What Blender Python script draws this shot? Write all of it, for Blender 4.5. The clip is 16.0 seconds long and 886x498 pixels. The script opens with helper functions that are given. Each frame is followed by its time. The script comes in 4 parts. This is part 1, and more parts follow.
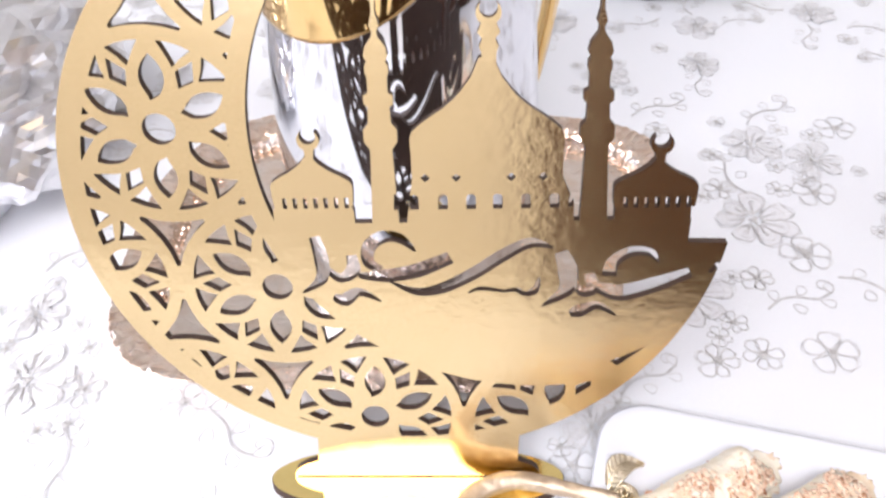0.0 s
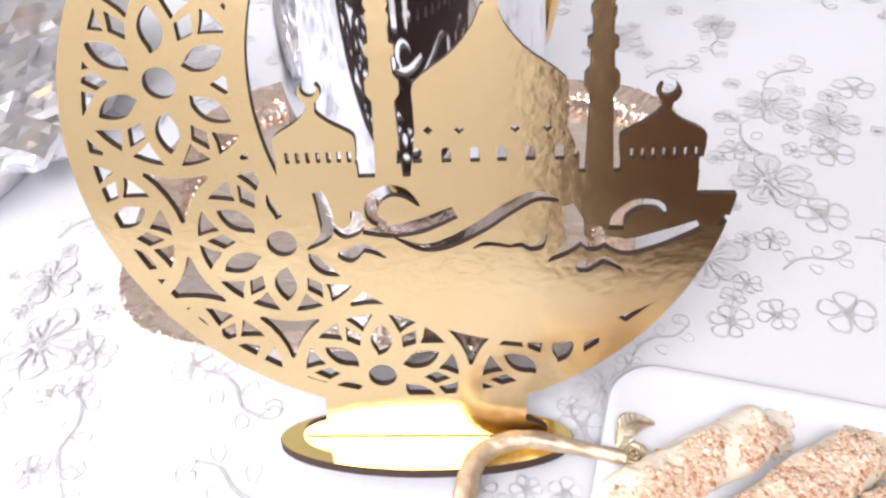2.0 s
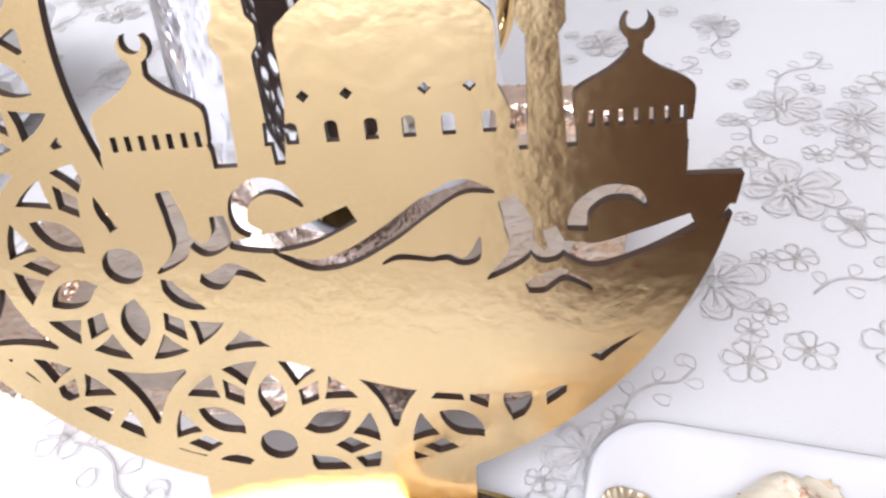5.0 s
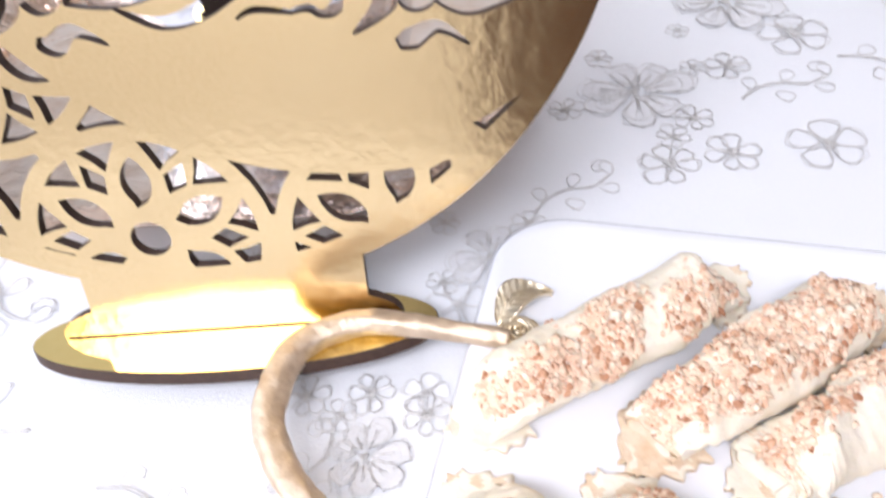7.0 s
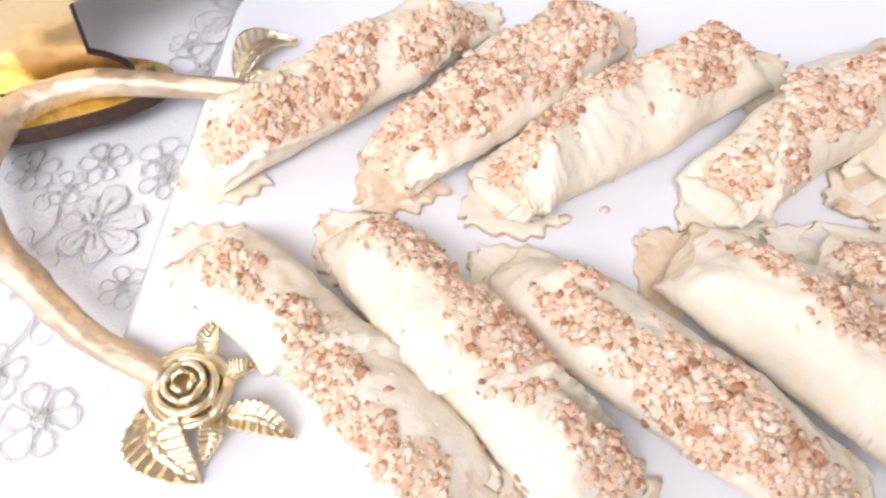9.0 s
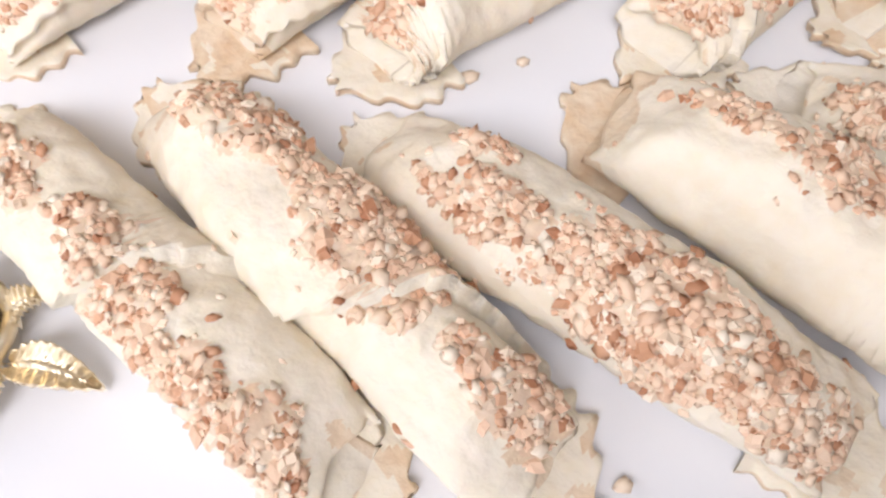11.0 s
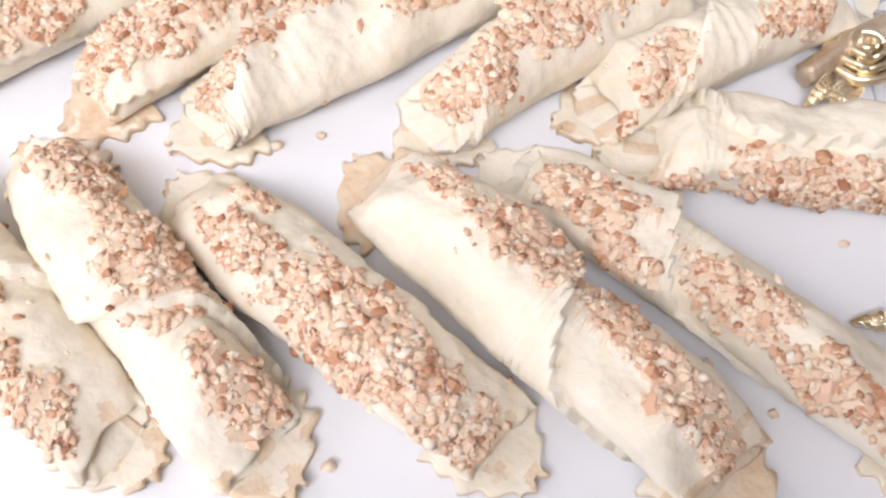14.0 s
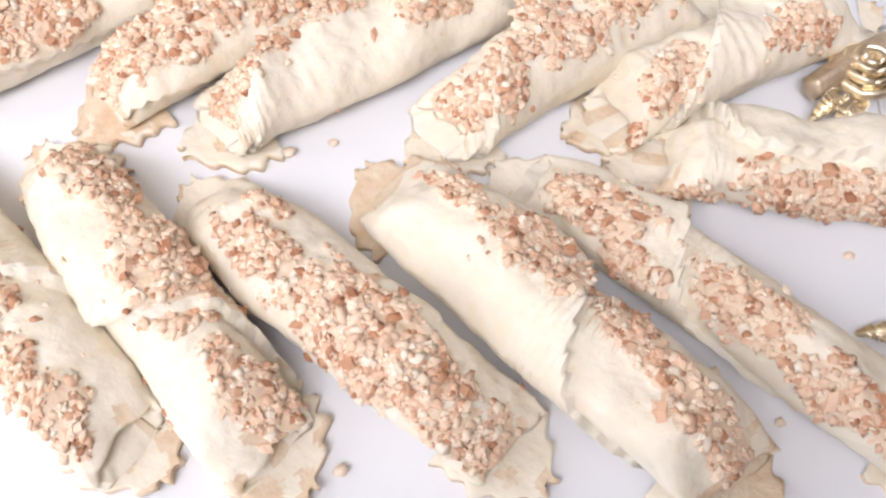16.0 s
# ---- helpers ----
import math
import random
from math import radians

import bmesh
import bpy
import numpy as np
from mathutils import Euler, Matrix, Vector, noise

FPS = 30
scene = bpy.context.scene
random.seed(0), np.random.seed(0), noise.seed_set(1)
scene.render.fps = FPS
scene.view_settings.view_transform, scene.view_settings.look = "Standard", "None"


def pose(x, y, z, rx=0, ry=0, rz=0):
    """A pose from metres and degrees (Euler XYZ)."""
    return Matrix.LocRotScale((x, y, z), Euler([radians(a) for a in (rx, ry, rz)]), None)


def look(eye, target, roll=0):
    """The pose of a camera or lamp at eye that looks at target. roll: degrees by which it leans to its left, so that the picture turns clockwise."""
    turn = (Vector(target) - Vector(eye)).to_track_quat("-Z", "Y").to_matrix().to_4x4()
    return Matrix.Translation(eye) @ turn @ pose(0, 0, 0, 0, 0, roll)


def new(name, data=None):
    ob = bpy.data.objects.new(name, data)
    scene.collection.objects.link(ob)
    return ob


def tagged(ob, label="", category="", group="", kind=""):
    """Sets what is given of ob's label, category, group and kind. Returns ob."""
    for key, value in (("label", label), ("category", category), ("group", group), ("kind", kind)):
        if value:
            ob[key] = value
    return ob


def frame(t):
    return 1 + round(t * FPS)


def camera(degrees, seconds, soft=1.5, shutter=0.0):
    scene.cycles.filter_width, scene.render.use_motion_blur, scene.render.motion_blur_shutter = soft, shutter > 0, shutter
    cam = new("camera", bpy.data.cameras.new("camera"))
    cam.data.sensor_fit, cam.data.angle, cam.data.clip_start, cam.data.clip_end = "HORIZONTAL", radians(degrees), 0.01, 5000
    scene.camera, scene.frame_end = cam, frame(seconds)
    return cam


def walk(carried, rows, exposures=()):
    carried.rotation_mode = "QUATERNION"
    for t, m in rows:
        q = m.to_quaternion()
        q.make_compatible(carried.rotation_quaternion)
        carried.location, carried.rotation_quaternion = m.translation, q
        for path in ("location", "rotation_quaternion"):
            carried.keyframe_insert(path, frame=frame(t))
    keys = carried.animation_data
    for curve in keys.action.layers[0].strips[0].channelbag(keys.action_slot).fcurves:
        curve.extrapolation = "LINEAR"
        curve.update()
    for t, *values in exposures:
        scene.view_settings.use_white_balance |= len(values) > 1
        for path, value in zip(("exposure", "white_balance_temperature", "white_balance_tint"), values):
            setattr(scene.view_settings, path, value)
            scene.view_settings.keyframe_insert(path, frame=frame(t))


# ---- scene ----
# lens and path
cam = camera(57.15, 16.0, soft=2.4, shutter=0.4)
PATH = [
    (0.0, 0.01936, -0.16404, 0.2797, 46.903, 1.514, 0.866),
    (0.5, 0.0211, -0.16652, 0.28369, 49.162, 1.507, 1.306),
    (1.0, 0.02202, -0.16779, 0.28018, 46.729, 1.084, 1.436),
    (1.5, 0.02351, -0.17039, 0.27851, 44.536, 1.326, 1.86),
    (2.0, 0.02406, -0.16748, 0.27189, 45.52, 2.806, 1.572),
    (2.5, 0.01971, -0.1451, 0.25149, 47.116, 4.669, 1.656),
    (3.0, 0.01721, -0.12655, 0.22933, 48.12, 4.602, 1.492),
    (3.2, 0.01746, -0.11998, 0.22694, 47.482, 5.451, 0.946),
    (5.3, 0.05425, -0.12354, 0.21102, 49.873, 4.954, 1.456),
    (5.5, 0.05775, -0.1269, 0.21218, 49.49, 5.677, 1.811),
    (6.0, 0.06332, -0.13137, 0.20458, 47.798, 6.4, 0.951),
    (6.5, 0.06519, -0.13446, 0.19465, 46.067, 5.939, 0.172),
    (7.0, 0.07079, -0.13326, 0.17476, 43.313, 5.33, -0.413),
    (7.5, 0.08272, -0.13727, 0.1579, 38.945, 6.695, -2.826),
    (8.0, 0.08901, -0.13818, 0.14722, 33.097, 2.899, -6.501),
    (8.5, 0.09456, -0.14371, 0.14822, 30.764, 1.318, -7.053),
    (9.0, 0.1033, -0.14688, 0.15018, 31.844, 1.783, -8.394),
    (9.2, 0.10672, -0.14668, 0.14935, 32.473, 1.317, -9.458),
    (11.3, 0.1235, -0.1298, 0.10811, 24.05, 1.895, -12.023),
    (11.5, 0.12517, -0.12859, 0.10559, 23.927, 1.879, -12.13),
    (12.0, 0.12766, -0.12828, 0.10237, 23.911, 1.854, -11.652),
    (12.5, 0.1405, -0.13578, 0.10919, 26.366, 1.178, -9.313),
    (13.0, 0.15564, -0.15122, 0.11912, 29.021, 1.454, -8.229),
    (13.5, 0.15876, -0.15752, 0.13231, 29.445, 0.949, -7.554),
    (14.0, 0.16007, -0.15749, 0.13723, 29.465, 1.854, -8.67),
    (14.5, 0.15765, -0.15724, 0.14021, 29.533, 1.865, -8.933),
    (15.0, 0.15735, -0.15657, 0.14037, 29.713, 1.789, -8.941),
    (15.5, 0.15691, -0.15699, 0.13894, 29.557, 1.536, -8.543),
    (16.0, 0.157, -0.15772, 0.13888, 29.909, 1.228, -8.329),
]
walk(cam, [(t, pose(x, y, z, rx, ry, rz)) for t, x, y, z, rx, ry, rz in PATH],
     exposures=((0, 0.65, 6380, 10), (2, 0.56, 6380, 10), (3, 0.48, 6380, 10), (5.5, 0.53, 6300, 10), (6.5, 0.59, 6150, 10), (7.5, 0.55, 6080, 10), (8.5, 0.45, 6380, 10), (9.2, 0.45, 6400, 10),
                (11.5, 0.25, 6500, 10), (12.2, 0.28, 6500, 10), (13.2, 0.44, 6440, 10), (14, 0.48, 6400, 10), (16, 0.48, 6400, 10)))

# ---- light ----
world = bpy.data.worlds.new("world")
scene.world = world
world.use_nodes = True
wn = world.node_tree.nodes
sky = wn.new("ShaderNodeTexSky")
sky.sky_type = "NISHITA"
sky.sun_disc = False
sky.sun_elevation, sky.sun_rotation = radians(40), radians(250)
wn["Background"].inputs[1].default_value = 0.12
world.node_tree.links.new(sky.outputs[0], wn["Background"].inputs[0])


def area(name, m, sx, sy, watts, colour):
    lamp = bpy.data.lights.new(name, "AREA")
    lamp.shape, lamp.size, lamp.size_y, lamp.energy, lamp.color = "RECTANGLE", sx, sy, watts, colour
    ob = new(name, lamp)
    ob.matrix_world = m
    return ob


WEST = area("west_window_light", look((-1.93, 0.05, 0.95), (0.0, 0.0, 0.0)), 1.2, 1.4, 12, (0.92, 0.93, 1.0))
SOUTH = area("south_window_light", look((0.1, -2.33, 1.02), (0.1, 0.0, 0.1)), 1.9, 1.1, 15, (0.95, 0.93, 1.0))
LAMP = area("ceiling_lamp_light", pose(-0.4, -1.3, 1.755), 1.6, 0.85, 39, (0.955, 0.94, 1.0))
scene.view_settings.exposure = 0.7

# ---- materials ----


def material(name, colour, rough=0.5, metal=0.0, second=None, scale=200.0, bump=0.0, bump_scale=400.0, detail=4.0, mix=0.5, coat=0.0, rough_var=0.0, big=None, big_scale=30.0, sss=0.0):
    """A node material: base colour, fine mottling, large stains, relief."""
    m = bpy.data.materials.new(name)
    m.use_nodes = True
    nt = m.node_tree
    b = nt.nodes["Principled BSDF"]
    b.inputs["Roughness"].default_value, b.inputs["Metallic"].default_value = rough, metal
    b.inputs["Coat Weight"].default_value = coat
    b.inputs["Base Color"].default_value = (*colour, 1)
    if sss:
        b.inputs["Subsurface Weight"].default_value = sss
        b.inputs["Subsurface Radius"].default_value = (0.004, 0.003, 0.0015)
        b.inputs["Subsurface Scale"].default_value = 0.6
    pos = nt.nodes.new("ShaderNodeTexCoord").outputs["Object"]

    def tex(s, d=4.0):
        n = nt.nodes.new("ShaderNodeTexNoise")
        n.inputs["Scale"].default_value, n.inputs["Detail"].default_value = s, d
        nt.links.new(pos, n.inputs["Vector"])
        return n.outputs["Fac"]

    def ramp(fac, lo, hi):
        r = nt.nodes.new("ShaderNodeMapRange")
        r.inputs["From Min"].default_value, r.inputs["From Max"].default_value = lo, hi
        nt.links.new(fac, r.inputs["Value"])
        return r.outputs["Result"]

    last = None
    if second:
        x = nt.nodes.new("ShaderNodeMix")
        x.data_type = "RGBA"
        x.inputs["A"].default_value, x.inputs["B"].default_value = (*colour, 1), (*second, 1)
        nt.links.new(ramp(tex(scale, detail), 0.5 - 0.25 * mix, 0.9 - 0.25 * mix), x.inputs["Factor"])
        last = x.outputs["Result"]
    if big:
        x = nt.nodes.new("ShaderNodeMix")
        x.data_type = "RGBA"
        if last:
            nt.links.new(last, x.inputs["A"])
        else:
            x.inputs["A"].default_value = (*colour, 1)
        x.inputs["B"].default_value = (*big, 1)
        nt.links.new(ramp(tex(big_scale, 3.0), 0.45, 0.75), x.inputs["Factor"])
        last = x.outputs["Result"]
    if last:
        nt.links.new(last, b.inputs["Base Color"])
    if rough_var:
        r = nt.nodes.new("ShaderNodeMapRange")
        r.inputs["To Min"].default_value, r.inputs["To Max"].default_value = max(0.02, rough - rough_var), rough + rough_var
        nt.links.new(tex(scale * 0.4), r.inputs["Value"])
        nt.links.new(r.outputs["Result"], b.inputs["Roughness"])
    if bump:
        n = nt.nodes.new("ShaderNodeBump")
        n.inputs["Strength"].default_value, n.inputs["Distance"].default_value = bump, 0.001
        nt.links.new(tex(bump_scale), n.inputs["Height"])
        nt.links.new(n.outputs["Normal"], b.inputs["Normal"])
    return m


GOLD_FOIL = material("gold foil", (0.76, 0.585, 0.33), 0.19, 1.0, second=(0.71, 0.53, 0.285), scale=900, bump=0.16, bump_scale=190, rough_var=0.04, big=(0.78, 0.605, 0.35), big_scale=18)
GOLD_MIRROR = material("gold mirror", (0.90, 0.72, 0.30), 0.07, 1.0, second=(0.87, 0.68, 0.27), scale=500, bump=0.01, bump_scale=60)
BOARD = material("brown board", (0.045, 0.022, 0.014), 0.6, second=(0.07, 0.035, 0.02), scale=700, bump=0.2, bump_scale=900)
STEEL = material("polished steel", (0.80, 0.80, 0.83), 0.055, 1.0, second=(0.74, 0.74, 0.78), scale=120, bump=0.03, bump_scale=60, rough_var=0.02)
GOLD_JUG = material("polished gold", (0.83, 0.58, 0.26), 0.07, 1.0, second=(0.78, 0.52, 0.22), scale=90, bump=0.02, bump_scale=50)
ROSE_GOLD = material("hammered rose gold", (0.95, 0.81, 0.70), 0.2, 1.0, second=(0.83, 0.60, 0.45), scale=160, bump=1.0, bump_scale=170, detail=2)
TRAY_FLOOR = material("hammered tray mirror", (0.94, 0.85, 0.77), 0.2, 1.0, second=(0.86, 0.70, 0.57), scale=120, bump=1.0, bump_scale=130, detail=2)
BRONZE = material("matt champagne gold", (0.78, 0.65, 0.50), 0.58, 1.0, second=(0.64, 0.50, 0.36), scale=300, bump=0.9, bump_scale=260, rough_var=0.08)
ROSE_METAL = material("bright old gold", (0.92, 0.81, 0.62), 0.34, 1.0, second=(0.74, 0.60, 0.38), scale=420, bump=0.3, bump_scale=500, rough_var=0.08)
CERAMIC = material("white glazed ceramic", (0.86, 0.86, 0.885), 0.25, second=(0.83, 0.83, 0.865), scale=25, coat=0.3, bump=0.02, bump_scale=40)
CLOTH = material("white woven cloth", (0.87, 0.87, 0.885), 0.85, second=(0.84, 0.84, 0.855), scale=1500, bump=0.35, bump_scale=2200, big=(0.855, 0.85, 0.865), big_scale=9)
THREAD = material("silver embroidery thread", (0.70, 0.675, 0.65), 0.32, 0.45, second=(0.92, 0.90, 0.88), scale=300, bump=0.6, bump_scale=2500)
SHEER = material("satin petal fill", (0.82, 0.81, 0.82), 0.6, 0.0, second=(0.79, 0.78, 0.785), scale=500, bump=0.5, bump_scale=1800)
FOIL = material("crinkled silver foil", (0.90, 0.90, 0.92), 0.3, 1.0, second=(0.82, 0.82, 0.85), scale=40, bump=0.12, bump_scale=60)
DARK_TRAY = material("charcoal plastic", (0.05, 0.05, 0.055), 0.4, second=(0.08, 0.08, 0.085), scale=90, bump=0.1)
DOUGH = material("baked shortcrust", (0.845, 0.765, 0.63), 0.6, second=(0.82, 0.715, 0.54), scale=330, bump=0.4, bump_scale=420, big=(0.86, 0.785, 0.66), big_scale=55, sss=0.12)
GLAZED = material("egg-glazed crust under the nuts", (0.83, 0.66, 0.49), 0.5, second=(0.77, 0.55, 0.38), scale=240, bump=0.4, bump_scale=420, sss=0.2)
DOUGH_EDGE = material("browned crust edge", (0.79, 0.655, 0.49), 0.62, second=(0.69, 0.485, 0.30), scale=260, bump=0.35, bump_scale=700, sss=0.08)
WALL = material("pale wall paint", (0.80, 0.78, 0.76), 0.8, second=(0.77, 0.75, 0.73), scale=12, bump=0.1, bump_scale=90)
# unseen east wall, made darker than WALL to weaken bounce from the right
FILL_CUT = material("wall darkened to cut fill light", (0.48, 0.44, 0.41), 0.85, second=(0.45, 0.41, 0.38), scale=12, bump=0.1, bump_scale=90)
FLOOR = material("pale floor tile", (0.68, 0.65, 0.61), 0.4, second=(0.62, 0.59, 0.55), scale=14, bump=0.05)
WOOD = material("dark walnut", (0.09, 0.055, 0.035), 0.45, second=(0.06, 0.035, 0.022), scale=30, bump=0.1)
FABRIC = material("dark brown fabric", (0.085, 0.034, 0.02), 0.9, second=(0.06, 0.024, 0.014), scale=90, bump=0.3)


def nut_material():
    m = bpy.data.materials.new("toasted nut pieces")
    m.use_nodes = True
    nt = m.node_tree
    b = nt.nodes["Principled BSDF"]
    b.inputs["Roughness"].default_value = 0.6
    geo = nt.nodes.new("ShaderNodeNewGeometry")
    r = nt.nodes.new("ShaderNodeValToRGB")
    r.color_ramp.elements[0].color = (0.40, 0.17, 0.085, 1)
    r.color_ramp.elements[1].color = (0.90, 0.80, 0.66, 1)
    for at, c in ((0.1, (0.58, 0.30, 0.17, 1)), (0.28, (0.76, 0.49, 0.33, 1)), (0.55, (0.83, 0.61, 0.44, 1)), (0.85, (0.87, 0.70, 0.53, 1))):
        e = r.color_ramp.elements.new(at)
        e.color = c
    nt.links.new(geo.outputs["Random Per Island"], r.inputs["Fac"])
    nt.links.new(r.outputs["Color"], b.inputs["Base Color"])
    b.inputs["Subsurface Weight"].default_value = 0.0
    return m


NUT = nut_material()

# ---- building blocks (dimensions in mm, turned into metres on linking) ----
MM = 0.001


def part(name, bm, mat, parent=None, label="", smooth=True):
    me = bpy.data.meshes.new(name)
    bmesh.ops.scale(bm, vec=(MM, MM, MM), verts=bm.verts)
    if smooth:
        for f in bm.faces:
            f.smooth = True
    bm.to_mesh(me)
    bm.free()
    for x in mat if isinstance(mat, (list, tuple)) else (mat,):
        me.materials.append(x)
    ob = new(name, me)
    ob.parent = parent
    if label:
        tagged(ob, label)
    return ob


def thing(name, label, category, group="", at=(0, 0, 0), kind=""):
    ob = new(name)
    ob.location = [c * MM for c in at]
    ob.empty_display_size = 0.01
    return tagged(ob, label, category, group, kind)


def tube(bm, pts, radii, n=8, closed=False, flat=1.0):
    """A swept tube through pts; flat squashes it in its second direction."""
    pts = [Vector(p) for p in pts]
    k = len(pts)
    if not hasattr(radii, "__len__"):
        radii = [radii] * k
    rings, up = [], Vector((0, 0, 1))
    for i, p in enumerate(pts):
        a, b = pts[(i - 1) % k] if closed or i else p, pts[(i + 1) % k] if closed or i < k - 1 else p
        d = (b - a).normalized()
        s = d.cross(up)
        s = s.normalized() if s.length > 1e-4 else Vector((1, 0, 0))
        w = s.cross(d).normalized()
        rings.append([bm.verts.new(p + radii[i] * (math.cos(q) * s + flat * math.sin(q) * w)) for q in (2 * math.pi * j / n for j in range(n))])
    for i in range(k if closed else k - 1):
        a, b = rings[i], rings[(i + 1) % k]
        for j in range(n):
            bm.faces.new((a[j], b[j], b[(j + 1) % n], a[(j + 1) % n]))
    if not closed:
        bm.faces.new(rings[0])
        bm.faces.new(rings[-1][::-1])
    return rings


def spline(ctrl, steps=8, closed=False):
    """Catmull-Rom points through the control points."""
    c = [Vector(p) for p in ctrl]
    k, out = len(c), []
    for i in range(k if closed else k - 1):
        p = [c[(i + o) % k] if closed else c[min(max(i + o, 0), k - 1)] for o in (-1, 0, 1, 2)]
        for s in range(steps):
            t = s / steps
            out.append(0.5 * (2 * p[1] + (p[2] - p[0]) * t + (2 * p[0] - 5 * p[1] + 4 * p[2] - p[3]) * t * t + (3 * p[1] - p[0] - 3 * p[2] + p[3]) * t ** 3))
    if not closed:
        out.append(c[-1])
    return out


def lathe(bm, profile, n=64, cx=0.0, cy=0.0, shape=None):
    """Rings from (radius, height) pairs; shape(x, y, z) may move a point."""
    rings = []
    for r, z in profile:
        ring = []
        for j in range(n):
            q = 2 * math.pi * j / n
            v = Vector((cx + r * math.cos(q), cy + r * math.sin(q), z))
            ring.append(bm.verts.new(shape(v, q) if shape else v))
        rings.append(ring)
    for a, b in zip(rings, rings[1:]):
        for j in range(n):
            bm.faces.new((a[j], a[(j + 1) % n], b[(j + 1) % n], b[j]))
    return rings


def block(bm, lo, hi, bevel=0.0):
    r = bmesh.ops.create_cube(bm, size=1.0)
    for v in r["verts"]:
        v.co = Vector([lo[i] + (v.co[i] + 0.5) * (hi[i] - lo[i]) for i in range(3)])
    if bevel:
        bmesh.ops.bevel(bm, geom=[e for e in bm.edges if all(v in r["verts"] for v in e.verts)], offset=bevel, segments=2, affect="EDGES")


def rounded(hx, hy, r, n=8):
    """A rounded rectangle's outline round the origin."""
    out = []
    for cx, cy, q0 in ((hx - r, hy - r, 0), (r - hx, hy - r, 90), (r - hx, r - hy, 180), (hx - r, r - hy, 270)):
        out += [(cx + r * math.cos(radians(q0 + 90 * i / n)), cy + r * math.sin(radians(q0 + 90 * i / n))) for i in range(n + 1)]
    return out


# ---- the room ----


def room():
    x0, x1, y0, y1, z0, z1 = -2000, 2200, -2400, 2000, -750, 1800
    bm = bmesh.new()
    block(bm, (x0, y0, z0 - 100), (x1, y1, z0))
    tagged(part("floor", bm, FLOOR, smooth=False), "pale tiled room floor under the table", "floor", kind="structure")
    bm = bmesh.new()
    block(bm, (x0, y0, z1), (x1, y1, z1 + 100))
    tagged(part("ceiling", bm, WALL, smooth=False), "pale painted ceiling of the room", "ceiling", kind="structure")
    # the east wall's darker colour only holds back fill light on the dish
    for name, lo, hi in (("wall_north", (x0, y1, z0), (x1, y1 + 120, z1)), ("wall_east", (x1, y0, z0), (x1 + 120, y1, z1))):
        bm = bmesh.new()
        block(bm, lo, hi)
        tagged(part(name, bm, FILL_CUT if name == "wall_east" else WALL, smooth=False), "plain painted room wall", "wall", kind="structure")
    bm = bmesh.new()
    sx0, sx1, sz0, sz1 = -900, 1100, 430, 1620
    for lo, hi in (((x0, y0 - 120, z0), (sx0, y0, z1)), ((sx1, y0 - 120, z0), (x1, y0, z1)), ((sx0, y0 - 120, z0), (sx1, y0, sz0)), ((sx0, y0 - 120, sz1), (sx1, y0, z1))):
        block(bm, lo, hi)
    tagged(part("wall_south", bm, WALL, smooth=False), "pale painted wall with a wide window opening", "wall", kind="structure")
    bm = bmesh.new()
    for lo, hi in (((sx0, y0 - 80, sz0), (sx1, y0 - 40, sz0 + 50)), ((sx0, y0 - 80, sz1 - 50), (sx1, y0 - 40, sz1)), ((sx0, y0 - 80, sz0 + 50), (sx0 + 50, y0 - 40, sz1 - 50)),
                   ((sx1 - 50, y0 - 80, sz0 + 50), (sx1, y0 - 40, sz1 - 50)), ((75, y0 - 80, sz0 + 50), (125, y0 - 40, sz1 - 50))):
        block(bm, lo, hi)
    tagged(part("window_2", bm, CERAMIC, smooth=False), "white framed window in the wall", "window", kind="structure")
    bm = bmesh.new()
    wy0, wy1, wz0, wz1 = -550, 1650, 150, 1700
    for lo, hi in (((x0 - 120, y0, z0), (x0, wy0, z1)), ((x0 - 120, wy1, z0), (x0, y1, z1)), ((x0 - 120, wy0, z0), (x0, wy1, wz0)), ((x0 - 120, wy0, wz1), (x0, wy1, z1))):
        block(bm, lo, hi)
    tagged(part("wall_west", bm, WALL, smooth=False), "pale painted wall with a wide window opening", "wall", kind="structure")
    bm = bmesh.new()
    for lo, hi in (((x0 - 80, wy0, wz0), (x0 - 40, wy1, wz0 + 50)), ((x0 - 80, wy0, wz1 - 50), (x0 - 40, wy1, wz1)), ((x0 - 80, wy0, wz0 + 50), (x0 - 40, wy0 + 50, wz1 - 50)),
                   ((x0 - 80, wy1 - 50, wz0 + 50), (x0 - 40, wy1, wz1 - 50)), ((x0 - 80, 525, wz0 + 50), (x0 - 40, 575, wz1 - 50))):
        block(bm, lo, hi)
    tagged(part("window_1", bm, CERAMIC, smooth=False), "white framed window in the wall", "window", kind="structure")


room()


def ceiling_lamp():
    c = thing("ceiling_lamp", "long white ceiling lamp panel, switched on", "lamp", at=(-400, -1300, 1760))
    bm = bmesh.new()
    block(bm, (-830, -455, 2), (830, 455, 40), 6)
    part("housing", bm, CERAMIC, c)


ceiling_lamp()

# ---- table, cloth ----
TABLE_TURN = radians(14)
TABLE_AT = (-40, 232)


def table_xy(a, b):
    c, s = math.cos(TABLE_TURN), math.sin(TABLE_TURN)
    return TABLE_AT[0] + a * c - b * s, TABLE_AT[1] + a * s + b * c


